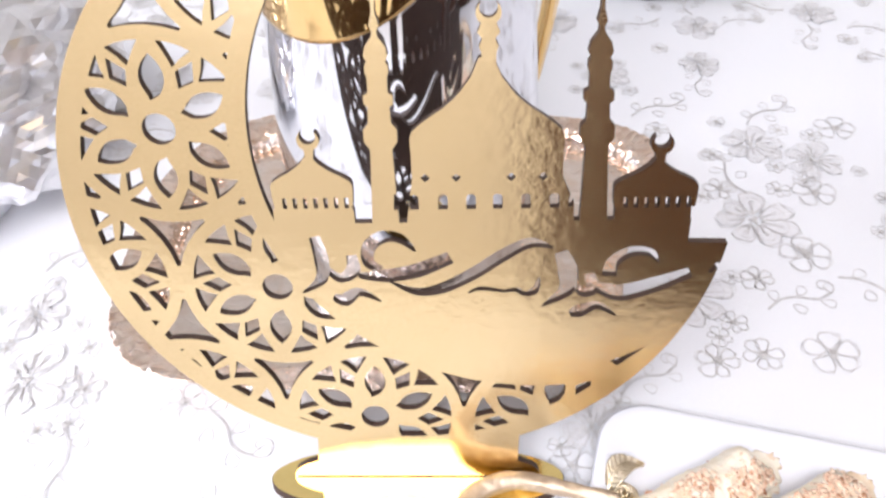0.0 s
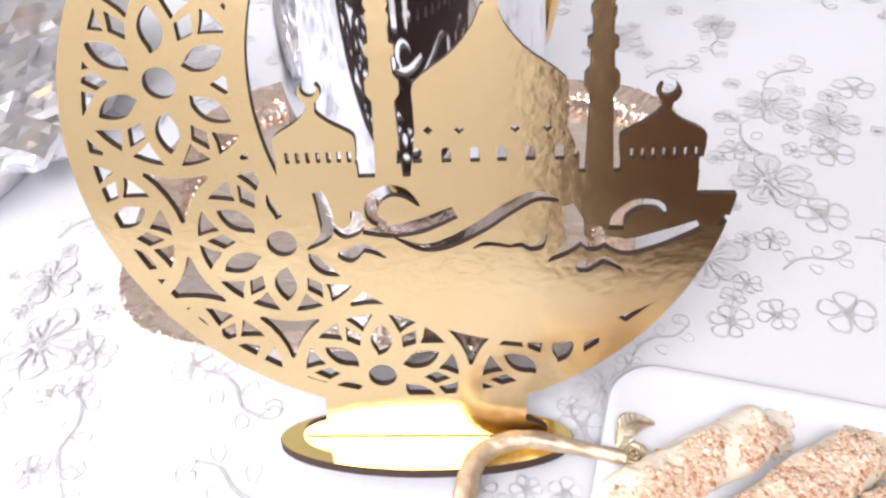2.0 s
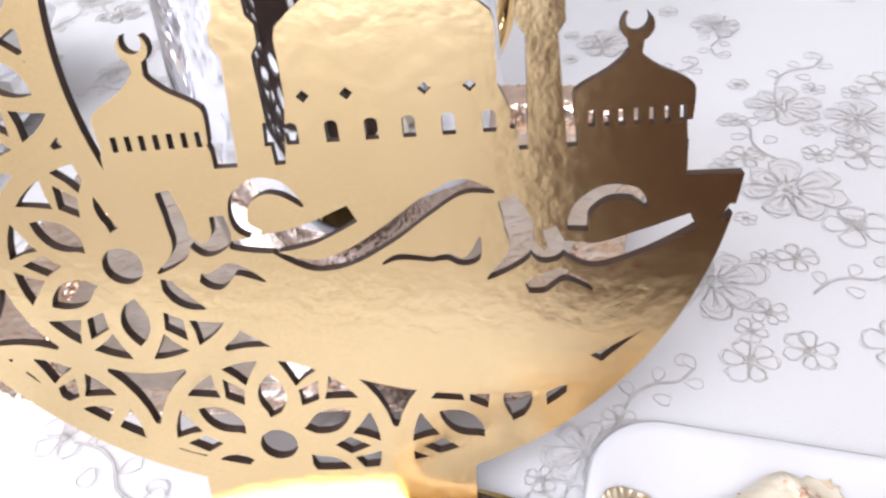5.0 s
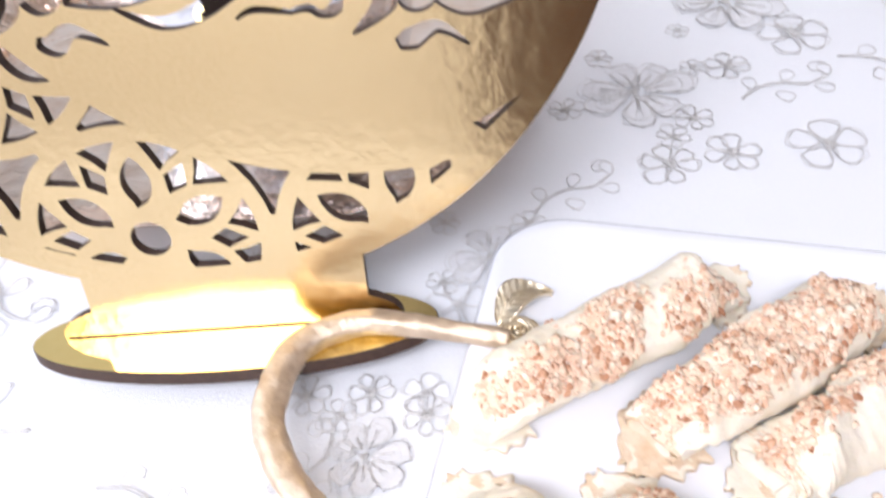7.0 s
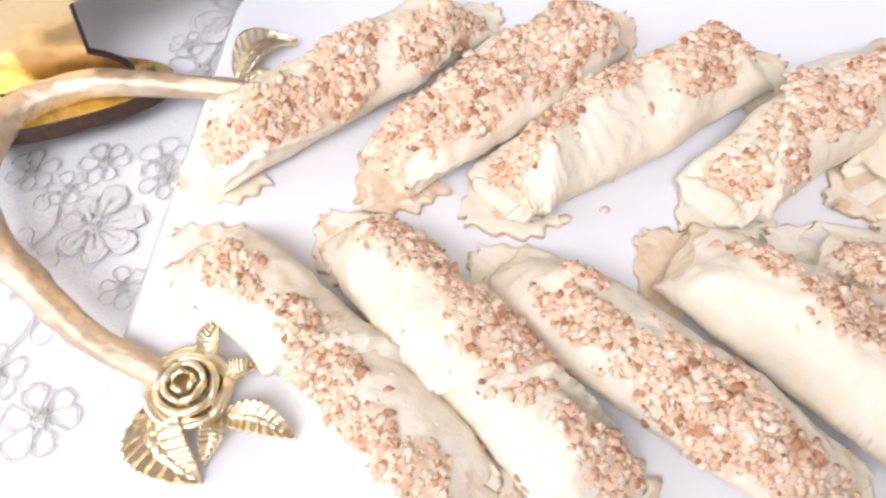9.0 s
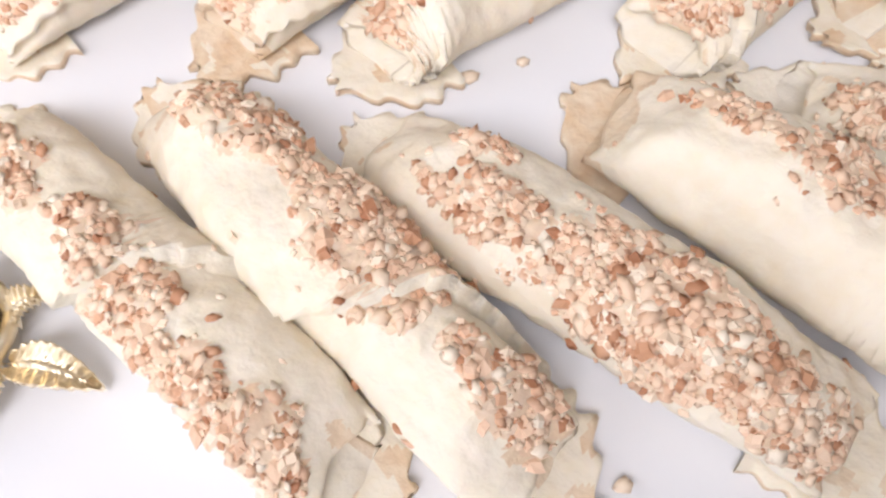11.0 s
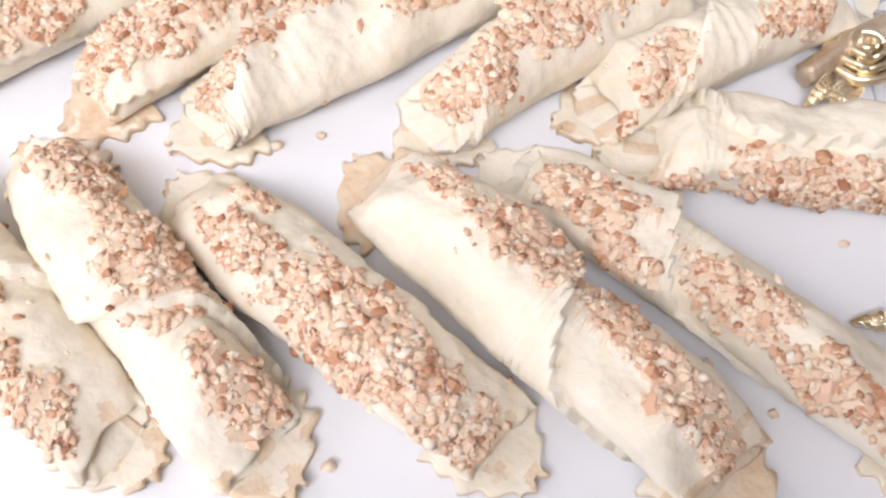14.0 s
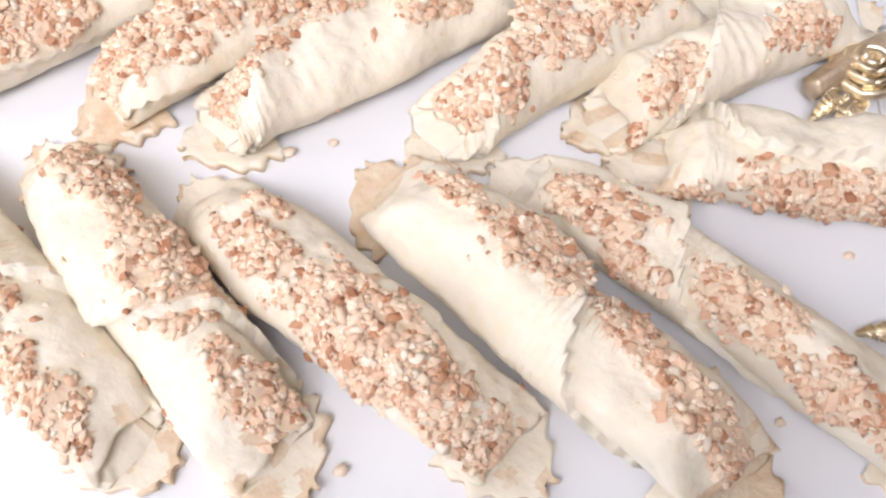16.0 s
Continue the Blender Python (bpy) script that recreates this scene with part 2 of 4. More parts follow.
def table():
    t = thing("dining_table", "dark wooden table covered by a white cloth", "table", at=(0, 0, -750))
    bm = bmesh.new()
    block(bm, (-820, -475, 715), (820, 475, 748.5), 6)
    top = part("tabletop", bm, WOOD, t)
    for a in (-740, 740):
        for b in (-400, 400):
            bm = bmesh.new()
            block(bm, (a - 30, b - 30, 0), (a + 30, b + 30, 714), 4)
            part("leg", bm, WOOD, t)
    t.rotation_euler[2] = TABLE_TURN
    t.location = (TABLE_AT[0] * MM, TABLE_AT[1] * MM, -0.75)


table()


def cloth():
    bm = bmesh.new()
    hx, hy, nx, ny = 828, 482, 150, 90
    grid = {}
    for i in range(nx + 1):
        for j in range(ny + 1):
            a, b = -hx + 2 * hx * i / nx, -hy + 2 * hy * j / ny
            x, y = table_xy(a, b)
            grid[i, j] = bm.verts.new((x, y, -0.6 + 0.5 * noise.noise((x / 60, y / 60, 0.3))))
    for i in range(nx):
        for j in range(ny):
            bm.faces.new((grid[i, j], grid[i + 1, j], grid[i + 1, j + 1], grid[i, j + 1]))
    # hanging edges in soft folds
    loop = [(i, 0) for i in range(nx)] + [(nx, j) for j in range(ny)] + [(i, ny) for i in range(nx, 0, -1)] + [(0, j) for j in range(ny, 0, -1)]
    prev = [grid[k] for k in loop]
    cx, cy = TABLE_AT
    for step, drop in enumerate((6, 30, 90, 170, 240)):
        ring = []
        for k, key in enumerate(loop):
            v = grid[key].co
            out = Vector((v.x - cx, v.y - cy, 0)).normalized()
            ring.append(bm.verts.new(Vector((v.x, v.y, -drop)) + out * (4 + 0.07 * drop * (1 + math.sin(k * 0.55)))))
        for k in range(len(loop)):
            m = (k + 1) % len(loop)
            bm.faces.new((prev[m], prev[k], ring[k], ring[m]))
        prev = ring
    return tagged(part("tablecloth", bm, CLOTH), "white cloth embroidered with silver thread flowers", "tablecloth")


CLOTHED = cloth()


def petal_loop(cx, cy, ang, r0, r1, w, wob, rnd):
    """The outline of one stitched petal."""
    out = []
    for k in range(14):
        q = 2 * math.pi * k / 14
        a, b = 0.5 * (r0 + r1) - 0.5 * (r1 - r0) * math.cos(q), w * math.sin(q) * (0.75 - 0.35 * math.cos(q))
        a += rnd.uniform(-wob, wob)
        b += rnd.uniform(-wob, wob)
        out.append((cx + a * math.cos(ang) - b * math.sin(ang), cy + a * math.sin(ang) + b * math.cos(ang), 0.45))
    return out


def flower_mesh(name, n, r, seed, filled):
    """A stitched flower: petal outlines, inner lines, hub, satin fill."""
    rnd = random.Random(seed)
    bm = bmesh.new()
    for k in range(n):
        q = 2 * math.pi * k / n + rnd.uniform(-0.15, 0.15)
        r1 = r * rnd.uniform(0.85, 1.1)
        w = r1 * 0.42 * 6 / n ** 0.9 * 0.8
        loop = petal_loop(0, 0, q, r * 0.18, r1, w, r * 0.045, rnd)
        tube(bm, loop, 0.17, 5, closed=True)
        tube(bm, [(1.07 * x, 1.07 * y, 0.4) for x, y, z in petal_loop(0, 0, q, r * 0.2, r1, w, r * 0.05, rnd)], 0.12, 4, closed=True)
        if filled:
            tube(bm, [(0.8 * x + 0.02 * r * math.cos(q), 0.8 * y + 0.02 * r * math.sin(q), 0.4) for x, y, z in petal_loop(0, 0, q, r * 0.3, r1, w, r * 0.03, rnd)], 0.14, 4, closed=True)
            c = bm.verts.new((0.6 * r1 * math.cos(q), 0.6 * r1 * math.sin(q), 0.35))
            vs = [bm.verts.new((x, y, 0.22)) for x, y, z in loop]
            for i in range(len(vs)):
                f = bm.faces.new((vs[i], vs[(i + 1) % len(vs)], c))
                f.material_index = 1
            for s in (-0.12, 0.0, 0.12):
                tube(bm, [(a * r1 * math.cos(q + s * a), a * r1 * math.sin(q + s * a), 0.5) for a in (0.2, 0.45, 0.65 + 0.1 * rnd.random())], 0.14, 4)
    for k in range(7):
        q, d = rnd.uniform(0, 6.28), r * 0.16 * rnd.random()
        tube(bm, [(d * math.cos(q) + 0.9 * math.cos(s), d * math.sin(q) + 0.9 * math.sin(s), 0.6) for s in (0, 1.6, 3.1, 4.7)], 0.3, 4, closed=True)
    me = bpy.data.meshes.new(name)
    bmesh.ops.scale(bm, vec=(MM, MM, MM), verts=bm.verts)
    for f in bm.faces:
        f.smooth = True
    bm.to_mesh(me)
    bm.free()
    me.materials.append(THREAD)
    me.materials.append(SHEER)
    return me


def curl_mesh(name, seed):
    """A stitched tendril: a stem with small loops and a curled end."""
    rnd = random.Random(seed)
    bm = bmesh.new()
    stem = spline([(0, 0, 0.4), (9, 3, 0.4), (18, 2, 0.4), (27, -3, 0.4), (36, -2, 0.4)], 5)
    tube(bm, stem, 0.22, 5)
    tube(bm, [(p.x, p.y + 0.9, 0.4) for p in stem], 0.25, 4)
    for x, y, s in ((8, 7, 1), (15, -5, -1), (23, 5, 1), (31, -7, -1), (38, 2, 1)):
        q = rnd.uniform(-0.4, 0.4) + (0.9 if s > 0 else -0.9)
        tube(bm, petal_loop(x, y, q, -3.6, 3.8, 3.4, 0.25, rnd), 0.2, 5, closed=True)
    tube(bm, [(36 + (6 - 0.4 * k) * math.cos(0.6 * k - 1.5), 4 + (6 - 0.4 * k) * math.sin(0.6 * k - 1.5), 0.45) for k in range(12)], 0.22, 5)
    me = bpy.data.meshes.new(name)
    bmesh.ops.scale(bm, vec=(MM, MM, MM), verts=bm.verts)
    for f in bm.faces:
        f.smooth = True
    bm.to_mesh(me)
    bm.free()
    me.materials.append(THREAD)
    return me


def embroidery():
    big = [flower_mesh("large_flower", 7, 17, s, True) for s in (1, 2)]
    small = [flower_mesh("small_flower", 6, 7.5, s, False) for s in (3, 4)]
    star = flower_mesh("star_flower", 5, 9.5, 8, False)
    curls = [curl_mesh("tendril", s) for s in (5, 6)]
    rnd = random.Random(11)

    def stitch(me, name, x, y, turn, size=1.0):
        ob = new(name, me)
        ob.parent = CLOTHED
        ob.location, ob.rotation_euler, ob.scale = (x * MM, y * MM, 0), (0, 0, turn), (size, size, size)

    def spray(x, y, turn, size=1.0):
        c, s = math.cos(turn), math.sin(turn)
        for me, name, a, b, q, k in ((big[0], "large_flower", 0, 0, 0, 1.0), (big[1], "large_flower", 46, 34, 1, 0.95), (small[0], "small_flower", -2, -45, 0, 1.0), (small[1], "small_flower", 49, -1, 0.5, 0.95),
                                     (curls[0], "tendril", 10, -30, -0.3, 1.0), (curls[1], "tendril", -14, -14, -2.3, 1.0), (curls[1], "tendril", 50, 33, 0.7, 1.05), (star, "star_flower", 49, -46, 0.4, 0.9),
                                     (curls[0], "tendril", -16, 12, 2.6, 0.9), (small[0], "small_flower", -44, 26, 0.2, 0.8)):
            stitch(me, name, x + size * (a * c - b * s), y + size * (a * s + b * c), turn + q + rnd.uniform(-0.2, 0.2), size * k * rnd.uniform(0.93, 1.05))

    # the stitched flowers and vines that lie round the ornament and the dish
    bigs = ((182, 220, 0.2, 1.0), (213, 205, 0.9, 0.95), (167, 154, 0.5, 1.2), (124, 101, 0.1, 1.1), (-173, 53, 0.3, 1.15), (-183, 92, 1.1, 0.85), (36, -35, 0.2, 0.62), (70, 28, 0.4, 0.75), (108, 296, 0.5, 0.9), (250, 150, 0.1, 1.0), (-215, 20, 0.6, 1.0))
    smalls = ((148, 65, 0.2, 1.2), (128, 62, 0.7, 1.3), (178, 66, 0.3, 1.15), (-147, 47, 0.5, 1.35), (-147, 30, 0.2, 1.0), (-101, 41, 0.1, 0.95), (-153, -10, 0.4, 1.0), (156, 180, 0.8, 1.2), (186, 128, 0.4, 1.2), (20, -17, 0.3, 0.85), (37, -17, 0.9, 0.85), (51, -18, 0.2, 0.6),
              (140, 84, 0.5, 0.9), (158, 112, 0.6, 1.1), (60, 10, 0.5, 0.9), (18, -69, 0.3, 0.9), (29, -80, 0.8, 1.1), (205, 176, 0.3, 1.1), (226, 100, 0.6, 1.0), (132, 236, 0.5, 1.0), (235, 235, 0.1, 1.1), (60, -30, 0.4, 0.6))
    vines = ((-97, 38, -0.62, 1.05), (-52, -22, 2.75, 1.1), (-148, 28, -1.35, 1.05), (-140, -14, -1.4, 0.9), (170, 176, 1.9, 1.0), (158, 92, 0.35, 0.9), (196, 112, -0.5, 1.0), (120, 250, 0.5, 1.0), (186, 240, 0.7, 1.0), (20, -52, 1.3, 0.7), (26, -52, -2.2, 0.8), (-190, 120, 0.8, 1.0), (-176, 30, -2.4, 1.0), (84, 44, 0.6, 0.8), (-30, -40, -0.4, 0.9), (-80, -40, 2.9, 1.0), (230, 60, 0.4, 1.0))
    for n, (x, y, q, k) in enumerate(bigs):
        stitch(big[n % 2], "large_flower", x, y, q, k)
        for step in (0.4, 1.9, 3.3, 4.9):
            d = 22 * k + rnd.uniform(0, 5)
            stitch(small[n % 2], "small_flower", x + d * math.cos(step + q), y + d * math.sin(step + q), step, rnd.uniform(0.6, 0.9))
    for n, (x, y, q, k) in enumerate(smalls):
        stitch((small + [star])[n % 3], "small_flower" if n % 3 < 2 else "star_flower", x, y, q, k)
    for n, (x, y, q, k) in enumerate(vines):
        stitch(curls[n % 2], "tendril", x, y, q, k)
    # further ones in loose rows over the rest of the cloth
    done = [(p[0], p[1]) for p in bigs + smalls + vines]
    for i in range(-8, 9):
        for j in range(-6, 7):
            a, b = i * 94 + (47 if j % 2 else 0) + rnd.uniform(-14, 14), j * 75 + rnd.uniform(-10, 10)
            x, y = table_xy(a, b)
            if abs(a) > 760 or abs(b) > 420 or any(math.hypot(x - u, y - v) < 78 for u, v in done):
                continue
            spray(x, y, rnd.choice((0.3, 0.8, 2.3, 3.6)) + rnd.uniform(-0.3, 0.3), rnd.uniform(0.8, 0.95))


embroidery()


def chair():
    """An added, unseen dark chair at the table's near side, in place of a mirrored figure."""
    c = thing("reflection_stand_in", "dark brown chair-shaped stand-in for the figure mirrored in the ornament", "chair", at=(322, -256, -750))
    bm = bmesh.new()
    block(bm, (-230, -470, 400), (230, -45, 480), 25)
    part("seat", bm, FABRIC, c)
    bm = bmesh.new()
    # tall enough to darken the panel's right side and shade the dish
    block(bm, (-255, -40, 380), (245, 15, 1025), 24)
    part("backrest", bm, FABRIC, c)
    for a in (-195, 195):
        for b in (-440, -20):
            bm = bmesh.new()
            block(bm, (a - 20, b - 20, 0), (a + 20, b + 20, 402), 3)
            part("leg", bm, WOOD, c)
    c.rotation_euler[2] = radians(10)


chair()

# ---- the crescent ornament ----
LEAN_BACK = radians(14)
C_OUT, R_OUT = (0.0, 120.0), 103.7
C_IN, R_IN = (44.5, 141.0), 88.0
BAND = 113.0


def disc(c, r, n):
    return [(c[0] + r * math.cos(2 * math.pi * k / n), c[1] + r * math.sin(2 * math.pi * k / n)) for k in range(n)]


def inside(p, poly):
    x, y = p
    hit = False
    for (ax, ay), (bx, by) in zip(poly, poly[1:] + poly[:1]):
        if (ay > y) != (by > y) and x < (bx - ax) * (y - ay) / (by - ay) + ax:
            hit = not hit
    return hit


def mirrored(cx, half):
    """A symmetric outline from half a profile of (half-width, height)."""
    return [(cx + w, h) for w, h in half] + [(cx - w, h) for w, h in half[::-1]]


DOME = ((0, 1), (0.12, 1.0), (0.2, 0.97), (0.29, 0.85), (0.38, 0.70), (0.46, 0.556), (0.55, 0.43), (0.64, 0.33), (0.8, 0.19), (1, 0.09))


def onion(v0, w, h, round_off=1.0):
    """An onion dome's half outline, as (half-width, height)."""
    return [(w * 0.97, v0 - 4)] + [(w * k, v0 + h * t ** (1 / round_off)) for t, k in DOME]


def small_moon(cx, cy, r):
    """A little upward crescent: an outline of two arcs."""
    a = [(cx + r * math.cos(radians(q)), cy + r * math.sin(radians(q))) for q in range(125, 416, 15)]
    b = [(cx + 0.72 * r * math.cos(radians(q)), cy + 0.36 * r + 0.74 * r * math.sin(radians(q))) for q in range(395, 144, -15)]
    return a + b


def minaret(cx, lean, tall):
    half = [(4.4, 110), (3.9, 121), (3.3, 138), (5.0, 140.5), (5.0, 144.5), (3.4, 146.5), (3.2, 151.5), (4.3, 152.5), (4.3, 155.2), (2.9, 156), (2.9, 160.5), (3.4, 162), (3.4, 164), (2.7, 165.2), (3.5, 167), (2.9, 169.6),
            (0.9, 172.5), (0.7, 174), (1.4, 175.6), (1.0, 177.5), (0.55, 179), (0.5, 183)]
    return [(x + lean * (h - 110), 110 + (h - 110) * tall) for x, h in mirrored(cx, half)]


def stroke(pts, widths, steps=7):
    """A pen stroke's outline along a curve, with a width at each point."""
    c = [p.to_2d() for p in spline([(x, y, 0) for x, y in pts], steps)]
    n = len(c)
    left, right = [], []
    for i, p in enumerate(c):
        d = (c[min(i + 1, n - 1)] - c[max(i - 1, 0)]).normalized()
        f = i / (n - 1) * (len(widths) - 1)
        k = min(int(f), len(widths) - 2)
        w = 0.58 * (widths[k] + (widths[k + 1] - widths[k]) * (f - k))
        s = Vector((-d.y, d.x)) * w
        left.append(tuple(p + s))
        right.append(tuple(p - s))
    return left + right[::-1]


def rosette(cx, cy, q0):
    """The openings of one six-petalled rosette inside its ring."""
    out = [disc((cx, cy), 5.0, 20)]

    def pol(r, deg):
        q = q0 + radians(deg)
        return cx + r * math.cos(q), cy + r * math.sin(q)

    for k in range(6):
        d = 60 * k
        petal = []
        for s in (1, -1):
            for i in range(8):
                t = i / 8
                r = 9.0 + 14.2 * (t if s > 0 else 1 - t)
                w = 3.7 * math.sin(math.pi * (r - 9.0) / 14.2) ** 0.8
                if r < 9.2:
                    w = 1.2 * s
                q = math.degrees(math.atan2(s * abs(w), r))
                petal.append(pol(math.hypot(r, w), d + q))
        out.append(petal)
        out.append([pol(15.0, d + 30), pol(19.4, d + 30 - 8.6), pol(24.6, d + 30), pol(19.4, d + 30 + 8.6)])
        for s in (1, -1):
            out.append([pol(27.3, d + s * 5.5), pol(27.4, d + s * 12), pol(27.4, d + s * 19), pol(27.3, d + s * 26.5), pol(23.6, d + s * 22), pol(20.4, d + s * 18.5), pol(24.2, d + s * 10.5)])
    return out


def triangle_gap(cs):
    """The opening with three hollow sides between three neighbouring rings."""
    gx, gy = sum(c[0] for c in cs) / 3, sum(c[1] for c in cs) / 3
    order = sorted(cs, key=lambda c: math.atan2(c[1] - gy, c[0] - gx))
    out = []
    for cx, cy in order:
        q = math.atan2(gy - cy, gx - cx)
        out += [(cx + 31.6 * math.cos(q + radians(a)), cy + 31.6 * math.sin(q + radians(a))) for a in (18, 9, 0, -9, -18)]
    return out


def letters():
    """The cut-out Arabic greeting, as pen strokes."""
    return [
        stroke([(81.9, 97.1), (78.8, 100.9), (72.4, 101.3), (67.2, 97.4), (66.3, 92.3)], [0.5, 2.6, 3.4, 3.8, 4.2]),
        stroke([(61.4, 89.2), (66.0, 87.0), (71.0, 85.8), (81.2, 88.8), (92.1, 93.4)], [1.6, 4.6, 5.6, 5.2, 3.4]),
        stroke([(50.6, 101.6), (53.0, 94.4), (52.7, 87.2), (45.0, 80.7)], [3.6, 5.8, 4.6, 0.4]),
        stroke([(54.6, 91.6), (57.6, 86.4), (61.2, 87.6), (59.8, 93.4)], [1.4, 2.8, 4.2, 2.8]),
        stroke([(54.2, 77.6), (57.4, 78.7), (63.2, 80.8), (69.6, 76.4)], [2.2, 4.6, 2.6, 0.4]),
        stroke([(-4.6, 91.0), (4.1, 87.0), (12.8, 88.4), (23.3, 94.2), (32.2, 100.6), (40.6, 105.0), (48.0, 103.2)], [0.5, 2.6, 3.6, 4.0, 4.0, 3.4, 0.5], 6),
        stroke([(4.4, 102.4), (0.0, 107.0), (-5.2, 108.0), (-10.1, 104.6), (-10.9, 98.6), (-7.0, 95.6)], [0.5, 3.0, 3.8, 4.0, 3.4, 2.4]),
        stroke([(-14.6, 93.4), (-5.7, 93.3), (4.3, 95.1), (15.4, 99.9)], [1.6, 4.4, 4.8, 4.0]),
        stroke([(-27.4, 108.2), (-26.0, 99.8), (-26.8, 92.2), (-33.4, 86.9)], [3.0, 4.2, 3.4, 0.4]),
        stroke([(-24.9, 96.8), (-20.8, 92.6), (-16.2, 95.4), (-16.2, 101.2)], [1.4, 3.0, 4.2, 2.8]),
        stroke([(-23.4, 85.2), (-19.8, 84.1), (-14.9, 87.0), (-7.8, 83.2)], [2.0, 4.6, 3.0, 0.4]),
        stroke([(20.8, 86.3), (25.1, 88.0), (33.1, 86.7)], [0.5, 1.4, 1.0], 4),
        stroke([(33.0, 86.9), (36.6, 87.3), (39.2, 85.8), (42.4, 87.0), (44.0, 92.0)], [1.0, 1.6, 1.6, 2.6, 0.5], 4),
    ]


def ornament():
    o = thing("crescent_ornament", "gold mirror-foil crescent and mosque cut-out ornament on an oval base", "ornament", at=(0, 0, 5.5))
    o.rotation_euler[0] = -LEAN_BACK
    e1 = Vector((28.0, -56.4))
    e2 = Vector((e1.x * 0.5 - e1.y * 0.866, e1.x * 0.866 + e1.y * 0.5))
    h1 = Vector((-69.5, 145.8))
    q0 = math.atan2(e1.y, e1.x) - radians(30)
    centre = {(i, j): h1 + i * e1 + j * e2 for i in range(-3, 5) for j in range(-3, 4)}
    near = {k: c for k, c in centre.items() if (c - Vector(C_OUT)).length < 128}
    lace = []
    for c in near.values():
        lace += rosette(c.x, c.y, q0)
    for i, j in centre:
        for trio in (((i, j), (i + 1, j), (i, j + 1)), ((i + 1, j), (i, j + 1), (i + 1, j + 1))):
            if all(k in centre for k in trio):
                gap = triangle_gap([tuple(centre[k]) for k in trio])
                if math.hypot(gap[0][0] - C_OUT[0], gap[0][1] - C_OUT[1]) < 122:
                    lace.append(gap)
    # buildings
    solid = [mirrored(-26.4, onion(123.0, 12.6, 13.0, 1.45)), mirrored(27.4, onion(138.0, 22.9, 28.0)), mirrored(78.6, onion(121.5, 12.7, 11.8, 1.45))]
    solid += [[(-39.6, 108), (-39.2, 117.5), (-37.6, 121), (-15.2, 121), (-14.0, 117), (-14.0, 108)], [(1.5, 108), (4.6, 128), (4.6, 140), (50.2, 140), (50.2, 128), (54.0, 119), (54.0, 108)], [(66.6, 108), (66.6, 119), (67.6, 121), (89.6, 121), (90.2, 108)]]
    solid += [[(26.1, 162), (26.1, 167), (25.4, 169), (26.4, 171.2), (25.0, 173.0), (26.0, 175.5), (30.4, 175.5), (31.4, 173.0), (30.0, 171.2), (31.0, 169), (30.3, 167), (30.3, 162)], small_moon(28.2, 178.6, 3.6)]
    solid += [[(-26.9, 134), (-27.4, 138.5), (-24.4, 138.5), (-24.9, 134)], small_moon(-25.8, 141.4, 3.4), [(78.1, 131), (77.4, 135.5), (80.6, 135.5), (79.9, 131)], small_moon(79.2, 138.4, 3.4)]
    solid += [minaret(-4.4, 0.012, 1.0), minaret(60.2, -0.012, 1.0), small_moon(-3.4, 185.4, 3.0), small_moon(59.2, 185.4, 3.0)]
    cuts = letters()
    arch = lambda cx, v, w, h: [(cx - w, v), (cx + w, v)] + [(cx + w * math.cos(radians(a)), v + h + w * 0.8 * math.sin(radians(a))) for a in range(0, 181, 30)]
    for cx in (4.8, 13.7, 22.4, 30.6, 39.2, 48.0):
        cuts.append(arch(cx, 117.6, 1.45, 3.9))
    cuts += [[(-1.6, 117.6), (0.4, 117.6), (0.4, 119.4), (-0.4, 121), (0.6, 123), (-1.2, 123)], [(52.2, 118), (53.4, 118), (54.4, 121.6), (53.0, 123), (52.4, 121)]]
    for k in range(7):
        cuts.append([(-35.9 + 3.2 * k, 118.4), (-34.6 + 3.2 * k, 118.4), (-34.6 + 3.2 * k, 122.0), (-35.9 + 3.2 * k, 122.0)])
        cuts.append([(69.0 + 3.2 * k, 117.2), (70.3 + 3.2 * k, 117.2), (70.3 + 3.2 * k, 120.8), (69.0 + 3.2 * k, 120.8)])
    for cx in (8.6, 18.0, 34.7, 44.3):
        cuts.append([(cx - 1.5, 128.4), (cx, 127.0), (cx + 1.5, 128.4), (cx, 129.8)])
    cuts.append([(68.6, 57.6), (71.4, 55.6), (80.6, 64.0), (72.2, 59.2)])
    cuts.append([(99.8, 97.0), (97.6, 93.4), (98.8, 93.0), (102.6, 96.6)])
    # the foot: a low half oval with a straight neck above it
    foot = [(46.0 * math.cos(radians(a)), 3.0 + 12.4 * math.sin(radians(a)) ** 0.8 if 0 < a < 180 else 3.0) for a in range(0, 181, 6)]
    neck = [(-36.2, 10), (37.6, 10), (38.2, 24.0), (30, 34), (-28, 34), (-35.4, 23.0)]
    lim_out, lim_in = disc(C_OUT, R_OUT - 7.2, 120), disc(C_IN, R_IN + 6.0, 120)
    rim, inner = disc(C_OUT, R_OUT, 200), disc(C_IN, R_IN, 160)
    shelf = [[(-60, BAND), (91.0, BAND)], [(90.6, 125), (90.0, 104.6), (105, 104.2)]]
    loops = [rim, inner, lim_out, lim_in, foot, neck] + lace + solid + cuts
    vs, es = [], []
    for lp in loops:
        a = len(vs)
        vs += [Vector(p) for p in lp]
        es += [(a + k, a + (k + 1) % len(lp)) for k in range(len(lp))]
    for line in shelf:
        a = len(vs)
        vs += [Vector(p) for p in line]
        es += [(a + k, a + k + 1) for k in range(len(line) - 1)]
    from mathutils.geometry import delaunay_2d_cdt
    v2, _, f2, *_ = delaunay_2d_cdt(vs, es, [], 0, 0.02)

